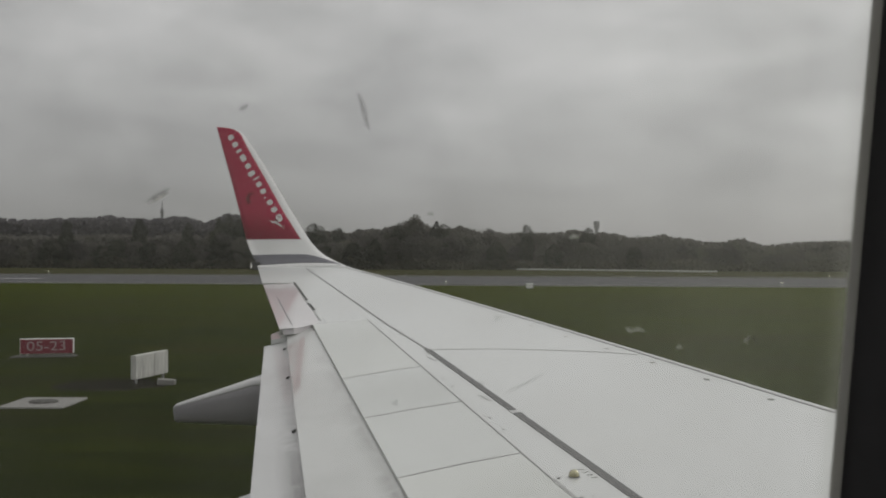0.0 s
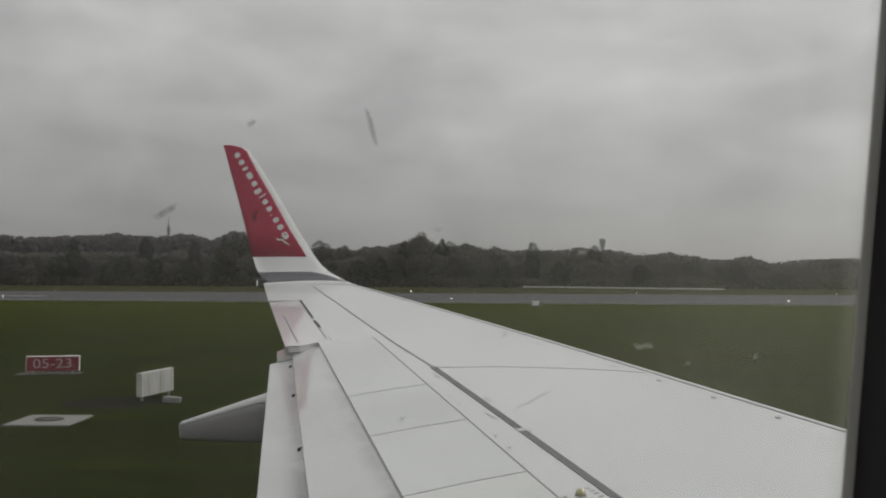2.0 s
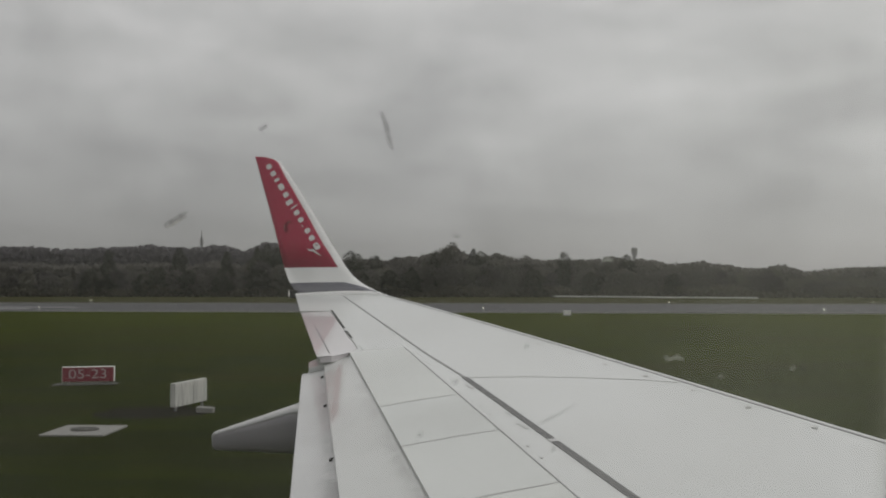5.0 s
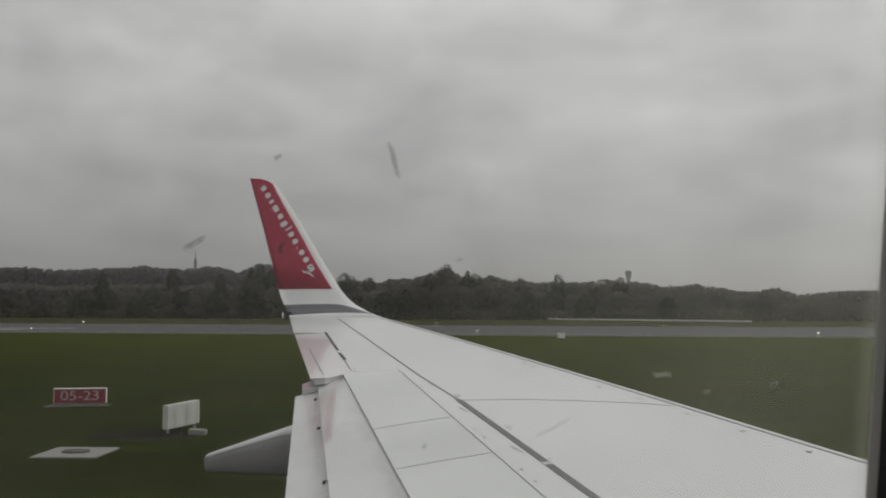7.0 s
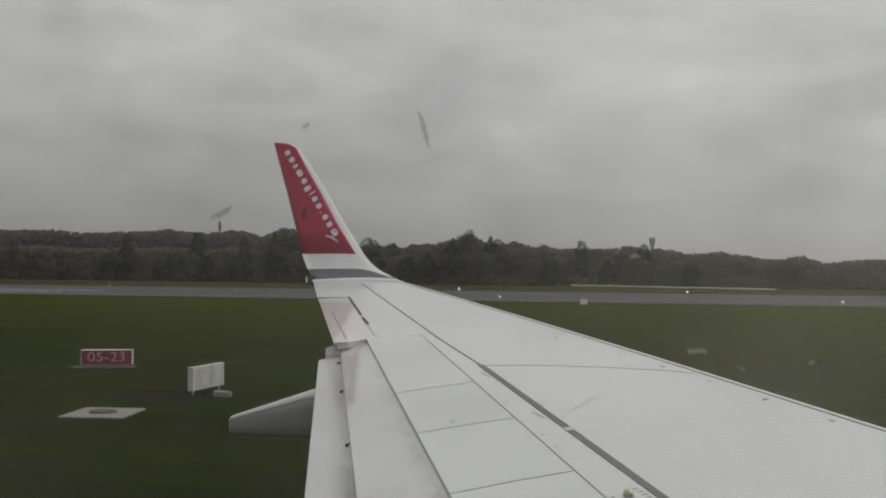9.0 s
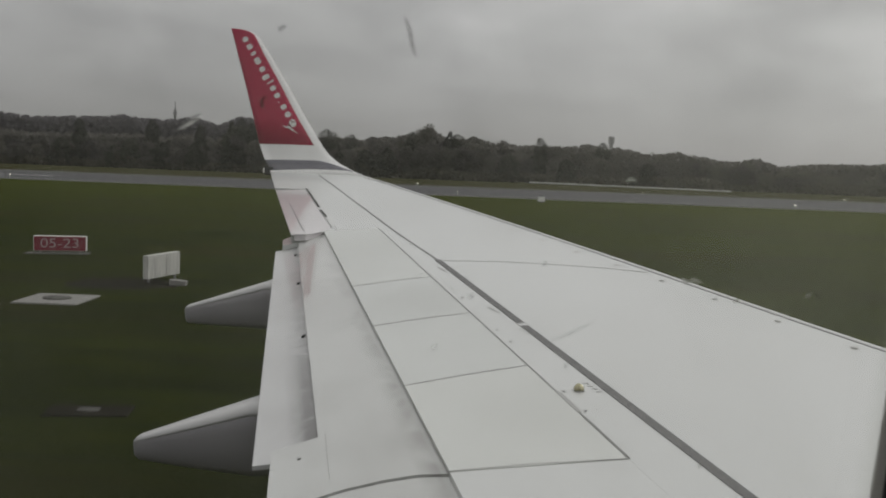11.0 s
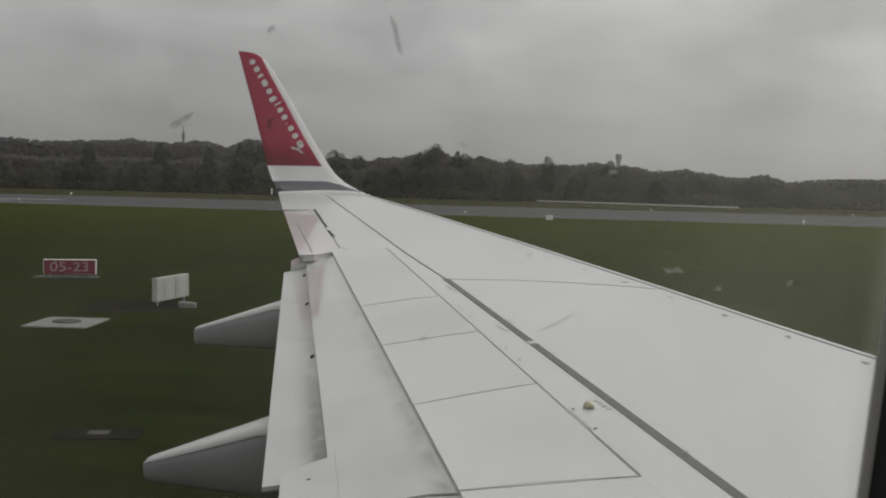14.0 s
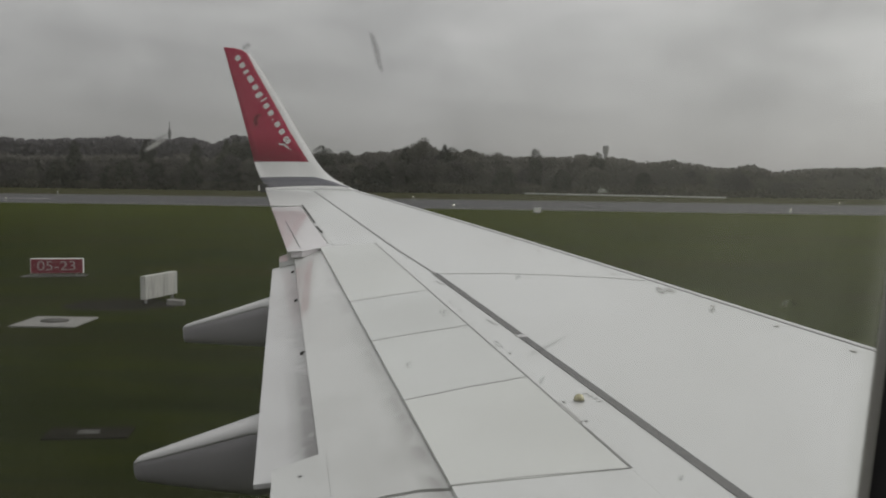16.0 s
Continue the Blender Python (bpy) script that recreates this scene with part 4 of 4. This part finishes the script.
def cabinet(m):
    root = tagged(new("equipment_cabinet"), "small off-white equipment cabinet in the grass", "cabinet")
    root.matrix_world = m
    bm = bmesh.new()
    box(bm, (-0.44, -0.28, 0.08), (0.44, 0.28, 0.62))
    bevel(bm, 0.04)
    body = part("body", bm, M_SIGNWHITE, root)
    bm = bmesh.new()
    box(bm, (-0.47, -0.31, 0.62), (0.47, 0.31, 0.68))
    bevel(bm, 0.02)
    part("lid", bm, M_SIGNWHITE, root)
    for x in (-0.22, 0.22):
        bm = bmesh.new()
        box(bm, (x - 0.2, -0.292, 0.13), (x + 0.2, -0.28, 0.58))
        bevel(bm, 0.004, 1)
        part("door", bm, M_SIGNWHITE, body)
    bm = bmesh.new()
    box(bm, (-0.52, -0.36, -0.1), (0.52, 0.36, 0.08))
    part("plinth", bm, M_CONCRETE, root)
    return root


cabinet(pose(4.5, 107.0, 0, 0, 0, 8) @ Matrix.Scale(0.8, 4))


def edge_light():
    root = tagged(new("runway_light"), "small lit runway edge light on a stem", "runway light", "runway edge lights")
    bm = bmesh.new()
    tube(bm, (0, 0, -0.05), (0, 0, 0.04), 0.16, 0.15, 12)
    part("base", bm, M_GALV, root)
    bm = bmesh.new()
    tube(bm, (0, 0, 0.04), (0, 0, 0.30), 0.03, 0.03)
    part("stem", bm, M_GALV, root)
    bm = bmesh.new()
    bmesh.ops.create_uvsphere(bm, u_segments=12, v_segments=8, radius=0.042, matrix=Matrix.Translation((0, 0, 0.345)))
    part("lens", bm, M_LAMP, root, "glowing clear lens", True)
    return root


first = edge_light()
first.matrix_basis = pose(-62.0, RUN_NEAR + 6.0, 0.08)
for x, y in ((-5.0, RUN_NEAR + 3.0), (33.7, RUN_NEAR + 1.0), (90, RUN_NEAR + 3), (-110, RUN_NEAR + 3), (-76.0, RUN_FAR + 6), (-13.5, RUN_FAR + 4), (22.0, RUN_FAR - 2), (51.5, RUN_FAR - 2)):
    y -= 0.07 * x
    copy_thing(first, pose(x, y, 0.05))


def radio_mast(m):
    root = tagged(new("radio_mast"), "slender grey radio tower with platforms beyond the woods", "tower")
    root.matrix_world = m
    bm = bmesh.new()
    tube(bm, (0, 0, -0.5), (0, 0, 42), 1.5, 0.9, 12)
    part("shaft", bm, M_MAST, root)
    for z, r, h in ((36.5, 1.7, 1.0), (39, 2.1, 1.6), (42, 1.6, 1.0)):
        bm = bmesh.new()
        tube(bm, (0, 0, z), (0, 0, z + h), r * 0.85, r, 14)
        part("platform", bm, M_MAST, root)
    bm = bmesh.new()
    tube(bm, (0, 0, 42), (0, 0, 50.5), 0.6, 0.3, 8)
    part("antenna", bm, M_MAST, root)
    return root


radio_mast(pose(-300, 905, 0))


def control_tower(m):
    root = tagged(new("control_tower"), "far grey control tower with a wider cab on top", "tower")
    root.matrix_world = m
    bm = bmesh.new()
    tube(bm, (0, 0, -4.0), (0, 0, 26), 1.9, 1.7, 12)
    part("shaft", bm, M_TOWER, root)
    bm = bmesh.new()
    tube(bm, (0, 0, 25), (0, 0, 31), 2.4, 3.0, 12)
    cab = part("cab", bm, M_TOWER, root)
    bm = bmesh.new()
    tube(bm, (0, 0, 31), (0, 0, 32.2), 2.9, 2.2, 12)
    part("roof", bm, M_TOWER, cab)
    return root


control_tower(pose(98.3, 905, 0.0))

# ---- woods ----
PROFILE = [(-230, 11.0), (-119, 11.0), (-114, 10.9), (-108, 10.2), (-99, 10.7), (-92, 10.7), (-87, 11.3), (-80, 10.5), (-75, 10.4), (-72, 11.2), (-67, 10.7), (-65, 9.6), (-60, 11.6), (-56, 11.4), (-49, 9.6),
           (-40, 8.9), (-29, 9.0), (-22, 10.2), (-18, 11.5), (-15, 10.6), (-12, 10.0), (-6, 9.9), (-1, 8.7), (10, 8.8), (19, 9.3), (25, 9.0), (30, 8.1), (36, 7.5), (39, 8.5), (43, 7.6), (48, 6.6),
           (53, 6.5), (55, 7.6), (58, 7.0), (61, 5.5), (68, 6.4), (77, 6.9), (230, 6.8)]


def wood_top(x):
    for (a, ha), (b, hb) in zip(PROFILE, PROFILE[1:]):
        if a <= x <= b:
            return ha + (hb - ha) * (x - a) / (b - a)
    return PROFILE[-1][1]


def leaf_card(bm, p, size, r):
    a = Vector((r.gauss(0, 1), r.gauss(0, 1), r.gauss(0, 1))).normalized()
    b = a.orthogonal().normalized()
    c = a.cross(b)
    q = [p + b * size * r.uniform(0.6, 1.1), p + c * size * r.uniform(0.5, 1.0), p - b * size * r.uniform(0.6, 1.1), p - c * size * r.uniform(0.5, 1.0)]
    bm.faces.new([bm.verts.new(v) for v in q])


def broad_tree(seed, leaves=4600):
    """A deciduous tree 10 m high: tapered trunk, limbs, and leaf clumps on uneven lobes."""
    r = random.Random(seed)
    root = tagged(new("tree"), "grey-green broadleaf tree at the edge of the woods", "tree", "trees of the wood's edge")
    bm = bmesh.new()
    tube(bm, (0, 0, -0.3), (0.1, 0, 4.5), 0.26, 0.15, 7)
    tube(bm, (0.1, 0, 4.4), (0.0, 0.2, 8.2), 0.15, 0.04, 6)
    lobes = []
    for i in range(22):
        ang, z = r.uniform(0, 6.28), r.uniform(1.8, 8.7)
        rad = (1.0 - abs(z - 5) / 6.0) * r.uniform(1.2, 3.0)
        c = Vector((math.cos(ang) * rad, math.sin(ang) * rad, z))
        lobes.append((c, r.uniform(0.7, 1.7)))
        tube(bm, (0.05, 0, max(1.2, z - 1.8)), c, 0.08, 0.02, 5)
    part("trunk", bm, M_BARK, root)
    bm = bmesh.new()
    for i in range(leaves):
        c, s = lobes[i % len(lobes)]
        d = Vector((r.gauss(0, 1), r.gauss(0, 1), r.gauss(0, 1))).normalized() * s * r.uniform(0.45, 1.08) ** 0.7
        d.z *= 0.85
        leaf_card(bm, c + d, r.uniform(0.11, 0.30), r)
    part("crown", bm, M_LEAF, root)
    return root


def conifer(seed, blunt):
    """A spruce 10 m high with uneven whorls; blunt rounds its head."""
    r = random.Random(seed)
    turn = [r.uniform(0, 6.28) for _ in range(12)]
    reach = [r.uniform(0.72, 1.12) for _ in range(12)]
    root = tagged(new("conifer"), "dark pointed spruce among the broadleaf trees", "tree", "spruces of the wood's edge")
    bm = bmesh.new()
    tube(bm, (0, 0, -0.3), (0, 0, 9.0), 0.2, 0.03, 7)
    part("trunk", bm, M_BARK, root)
    bm = bmesh.new()
    for i in range(1700):
        z = 0.8 + 9.3 * (i / 1700) ** 0.8
        ang = r.uniform(0, 6.28)
        whorl = min(11, int(z * 1.15))
        uneven = reach[whorl] * (1 + 0.24 * math.cos(ang - turn[whorl])) * r.uniform(0.8, 1.1)
        rad = min((10.3 - z) * 0.62 + blunt * min(1.0, (10.3 - z) * 1.6), 1.5 + (10.3 - z) * 0.16) * uneven + 0.05
        f = r.uniform(0.3, 1.0) ** 0.6
        leaf_card(bm, Vector((math.cos(ang) * rad * f, math.sin(ang) * rad * f, z - 0.25 * f)), r.uniform(0.16, 0.36) * (0.35 + 0.65 * min(1.0, (10.5 - z) / 5.0)), r)
    part("crown", bm, M_NEEDLE, root)
    return root


rng = random.Random(11)
BROAD = [broad_tree(s) for s in (1, 2, 3, 4, 5, 6)]
SPRUCE = [conifer(s, b) for s, b in ((21, 0.15), (22, 0.7), (23, 0.4), (24, 0.9))]
placed = {id(o): False for o in BROAD + SPRUCE}


def plant(proto, x, y, height, width):
    m = pose(x, y, 0, 0, 0, rng.uniform(0, 360))
    s = Matrix.Diagonal((width, width, height / 10.0, 1))
    if not placed[id(proto)]:
        placed[id(proto)] = True
        proto.matrix_basis = m @ s
        return
    c = copy_thing(proto, m)
    c.matrix_basis = m @ s


def edge_y(x):
    return 218.0 - 0.10 * min(max(x, -120), 60) * (1 if x < 0 else 1.6)


x = -150.0
while x < 140:
    for row, dy in enumerate((0.0, 7.0, 15.0)):
        xx = x + rng.uniform(-2.0, 2.0)
        yy = edge_y(xx) + dy + rng.uniform(-2, 2)
        h = wood_top(xx * 225 / yy) * yy / 225 * rng.uniform(0.76, 1.02) * (0.82, 0.97, 1.03)[row]
        h *= (0.74 if xx * 225 / yy < -62 else 1.0)
        plant(rng.choice(BROAD), xx, yy, h, rng.uniform(0.85, 1.45) * max(0.62, h / 10))
    x += rng.uniform(3.6, 5.4)
for xx, h in ((-82, 12.0), (-60, 12.6), (-57.5, 11.8), (-62.5, 12.0), (-40, 10.9), (-38.5, 10.2), (-20, 10.8), (-11.5, 11.2), (-9.8, 10.6), (8.5, 10.3), (22, 9.6), (-100, 11.6), (-34, 9.7), (-70, 11.0)):
    plant(rng.choice(SPRUCE), xx, edge_y(xx) + 4.5, h * 0.97, rng.uniform(0.8, 1.1))
# younger dark spruces standing in front of the broadleaf trees
for xx, h, w in ((-102, 6.6, 1.2), (-98, 4.8, 1.0), (-88.5, 5.4, 1.1), (-85, 6.8, 1.2), (-77, 6.2, 1.3), (-69.5, 5.8, 1.2), (-60.5, 7.6, 1.3), (-30, 6.0, 1.2), (-25, 6.8, 1.1), (2, 6.2, 1.2), (14, 5.6, 1.1), (31, 5.0, 1.0)):
    plant(rng.choice(SPRUCE), xx, edge_y(xx) - 1.5, h, w)
xx = -17.0
plant(BROAD[2], xx, edge_y(xx) + 3.0, 12.2, 1.0)

# low scrub at the foot of the trees and the dense wood behind them
bm = bmesh.new()
for i in range(16000):
    xx = rng.uniform(-160, 150)
    yy = edge_y(xx) - 3.5 + abs(rng.gauss(0, 3.0))
    hh = (1.1 + 1.6 * noise.noise(Vector((xx * 0.11, 3.0, 0))) + 0.8)
    leaf_card(bm, Vector((xx, yy, rng.uniform(0.05, max(0.6, hh)))), rng.uniform(0.25, 0.6), rng)
tagged(finish("undergrowth", bm, M_SCRUB), "tangled grey-green scrub at the foot of the woods", "scrub", kind="stuff")
bm = bmesh.new()
for i in range(60000):
    xx = rng.uniform(-330, 330)
    yy = edge_y(xx) + 12 + abs(rng.gauss(0, 12.0))
    low = 0.74 if xx * 225 / yy < -62 else 1.0
    top_z = low * wood_top(max(-229, min(229, xx * 225 / yy))) * yy / 225 * (0.86 + 0.09 * noise.noise(Vector((xx * 0.22, 7.0, 0))))
    leaf_card(bm, Vector((xx, yy, top_z * (1 - rng.random() ** 1.6))), rng.uniform(0.4, 1.1), rng)
tagged(finish("far_woods", bm, M_LEAF), "hazy dense mixed wood behind the runway", "woods", kind="stuff")
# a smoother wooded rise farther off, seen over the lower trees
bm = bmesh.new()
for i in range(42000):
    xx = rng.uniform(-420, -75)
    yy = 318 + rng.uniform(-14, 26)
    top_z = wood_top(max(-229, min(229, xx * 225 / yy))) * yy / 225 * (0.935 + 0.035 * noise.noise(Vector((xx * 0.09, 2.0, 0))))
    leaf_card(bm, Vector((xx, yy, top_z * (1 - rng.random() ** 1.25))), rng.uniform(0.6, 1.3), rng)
tagged(finish("wooded_rise", bm, M_RIDGE), "wood on a rise in the distance, paled for haze", "woods", kind="stuff")

# ---- cabin ----
W_Y0, W_Y1 = 0.200, 0.250
WX, WZ, WHX, WHZ, WR = -0.0293, 3.902, 0.1420, 0.180, 0.075


def rounded(hx, hz, r, y, lean=0.0, n=8):
    pts = []
    for cx, cz, a0 in ((hx - r, hz - r, 0), (-hx + r, hz - r, 90), (-hx + r, -hz + r, 180), (hx - r, -hz + r, 270)):
        for i in range(n + 1):
            a = radians(a0 + 90 * i / n)
            px, pz = cx + r * math.cos(a), cz + r * math.sin(a)
            pts.append((WX + px + lean * pz, y, WZ + pz))
    return pts


LEAN = 0.085
bm = bmesh.new()
hole = rounded(WHX, WHZ, WR, 0, LEAN)
outer = []
for px, _, pz in hole:
    dx, dz = px - WX, pz - WZ
    s = 1.0 / max(abs(dx) / 8.0, dz / 1.05, -dz / 2.6)
    outer.append((WX + dx * s, 0, WZ + dz * s))
rings = [[(p[0], W_Y0, p[2]) for p in outer], [(p[0], W_Y0, p[2]) for p in hole], [(p[0], W_Y1, p[2]) for p in hole], [(p[0], W_Y1, p[2]) for p in outer]]
loft(bm, rings + [rings[0]], True, False)
bmesh.ops.remove_doubles(bm, verts=bm.verts, dist=1e-5)
tagged(finish("wall_cabin", bm, M_CABIN), "plain grey cabin side wall with one window", "wall", kind="structure")
window = tagged(new("window_1"), "small rounded aircraft window with a dark seal and marked pane", "window", kind="structure")
bm = bmesh.new()
loft(bm, [rounded(WHX - 0.0, WHZ, WR, W_Y0 - 0.004, LEAN), rounded(WHX - 0.004, WHZ - 0.004, WR - 0.004, W_Y0 + 0.004, LEAN), rounded(WHX - 0.0088, WHZ - 0.0088, WR - 0.008, W_Y1 - 0.003, LEAN),
          rounded(WHX + 0.012, WHZ + 0.012, WR + 0.01, W_Y1 - 0.0025, LEAN), rounded(WHX + 0.02, WHZ + 0.02, WR + 0.012, W_Y0 - 0.006, LEAN), rounded(WHX - 0.0, WHZ, WR, W_Y0 - 0.004, LEAN)], True, False)
part("window_frame", bm, M_RUBBER, window, "black rubber window surround", True)
bm = bmesh.new()
loft(bm, [rounded(WHX - 0.0106, WHZ - 0.0106, WR - 0.009, 0.2492, LEAN), rounded(WHX + 0.001, WHZ + 0.001, WR, 0.2492, LEAN),
          rounded(WHX + 0.001, WHZ + 0.001, WR, 0.2498, LEAN), rounded(WHX - 0.0106, WHZ - 0.0106, WR - 0.009, 0.2498, LEAN), rounded(WHX - 0.0106, WHZ - 0.0106, WR - 0.009, 0.2492, LEAN)], True, False)
part("seal_lip", bm, M_LIP, window, "grey sealant edge of the pane")
bm = bmesh.new()
prism(bm, rounded(WHX - 0.0055, WHZ - 0.0055, WR - 0.006, 0.2480, LEAN, 6), (0, 0.0006, 0))
pane = part("pane", bm, M_PANE, window, "slightly hazy scratched pane")
pane.visible_shadow = False


def smear(name, p0, p1, width, material, seed, label, bend=0.5):
    """A ragged elongated mark on the pane."""
    r = random.Random(seed)
    p0, p1 = Vector(p0), Vector(p1)
    d = (p1 - p0)
    nrm = Vector((-d.y, d.x)).normalized()
    n = 21
    a, b = [], []
    for i in range(n):
        f = i / (n - 1)
        w = width * (0.08 + math.sin(math.pi * f) ** 0.7) * r.uniform(0.85, 1.0) * 0.42
        c = p0 + d * f + nrm * (bend * math.sin(4.0 * f + seed) + r.uniform(-0.05, 0.05)) * width * 0.6
        a.append(c + nrm * w)
        b.append(c - nrm * w)
    bm = bmesh.new()
    prism(bm, [(v.x, 0.2142, EYE_Z + v.y) for v in a + b[::-1]], (0, 0.0004, 0))
    return part(name, bm, material, window, label)


smear("grime_smear", (-0.0211, 0.0326), (-0.0177, 0.0243), 0.0013, M_SMEAR_GREY, 1, "grey dried streak")
smear("grime_smear", (-0.0692, 0.0080), (-0.0640, 0.0110), 0.0009, M_SMEAR_DARK, 2, "dark dried streak", 0.06)
smear("dried_drop", (-0.0690, 0.0073), (-0.0640, 0.0102), 0.0008, M_SMEAR_RIM, 22, "pale rim of the dried streak", 0.06)
smear("dried_drop", (0.0396, -0.0201), (0.0418, -0.0212), 0.0010, M_SMEAR_PALE, 3, "pale dried drop")
smear("dried_drop", (0.0414, -0.0210), (0.0438, -0.0206), 0.0010, M_SMEAR_PALE, 13, "pale dried drop")
smear("dried_drop", (0.0658, -0.0226), (0.0669, -0.0228), 0.0011, M_SMEAR_PALE, 4, "pale dried drop")
smear("dried_drop", (0.0675, -0.0227), (0.0689, -0.0229), 0.0010, M_SMEAR_FAINT, 14, "pale dried drop")
smear("dried_drop", (0.0508, -0.0245), (0.0519, -0.0248), 0.0009, M_SMEAR_PALE, 5, "pale dried drop")
smear("dried_drop", (0.0270, -0.0003), (0.0292, 0.0001), 0.0009, M_SMEAR_PALE, 6, "pale dried drop")
smear("dried_drop", (0.0125, -0.0350), (0.0215, -0.0308), 0.0006, M_SMEAR_THIN, 16, "faint pale scratch")
smear("dried_drop", (0.0455, -0.0604), (0.0463, -0.0607), 0.0009, M_SMEAR_PALE, 17, "pale dried drop")
for i, (x, z, r) in enumerate(((0.0070, -0.0329, 0.0009), (-0.0048, -0.0258, 0.0008), (-0.0122, -0.0372, 0.0007), (0.0163, -0.0401, 0.0007), (0.0108, -0.0185, 0.0006))):
    smear("dried_drop", (x - r, z - 0.3 * r), (x + r, z + 0.3 * r), 1.5 * r, M_SMEAR_DROP, 20 + i, "thin pale dried drop")
smear("grime_smear", (-0.0472, 0.0285), (-0.0464, 0.0303), 0.0011, M_SMEAR_FAINT, 7, "faint grey speck")
smear("grime_smear", (-0.0052, 0.0052), (-0.0034, 0.0054), 0.0006, M_SMEAR_FAINT, 8, "dark speck")


def plain_box(name, lo, hi, label, category):
    bm = bmesh.new()
    box(bm, lo, hi)
    return tagged(finish(name, bm, M_CABIN), label, category, kind="structure")


plain_box("floor", (-8.0, -3.2, 2.80), (8.0, 0.200, 2.90), "plain grey cabin floor", "floor")
plain_box("ceiling", (-8.0, -3.2, 4.91), (8.0, 0.200, 5.0), "plain grey cabin ceiling", "ceiling")
plain_box("wall_far", (-8.0, -3.3, 1.31), (8.0, -3.2, 5.0), "plain grey cabin wall", "wall")
plain_box("wall_fore", (8.0, -3.3, 1.31), (8.1, 0.25, 5.0), "plain grey cabin wall", "wall")
plain_box("wall_aft", (-8.1, -3.3, 1.31), (-8.0, 0.25, 5.0), "plain grey cabin wall", "wall")
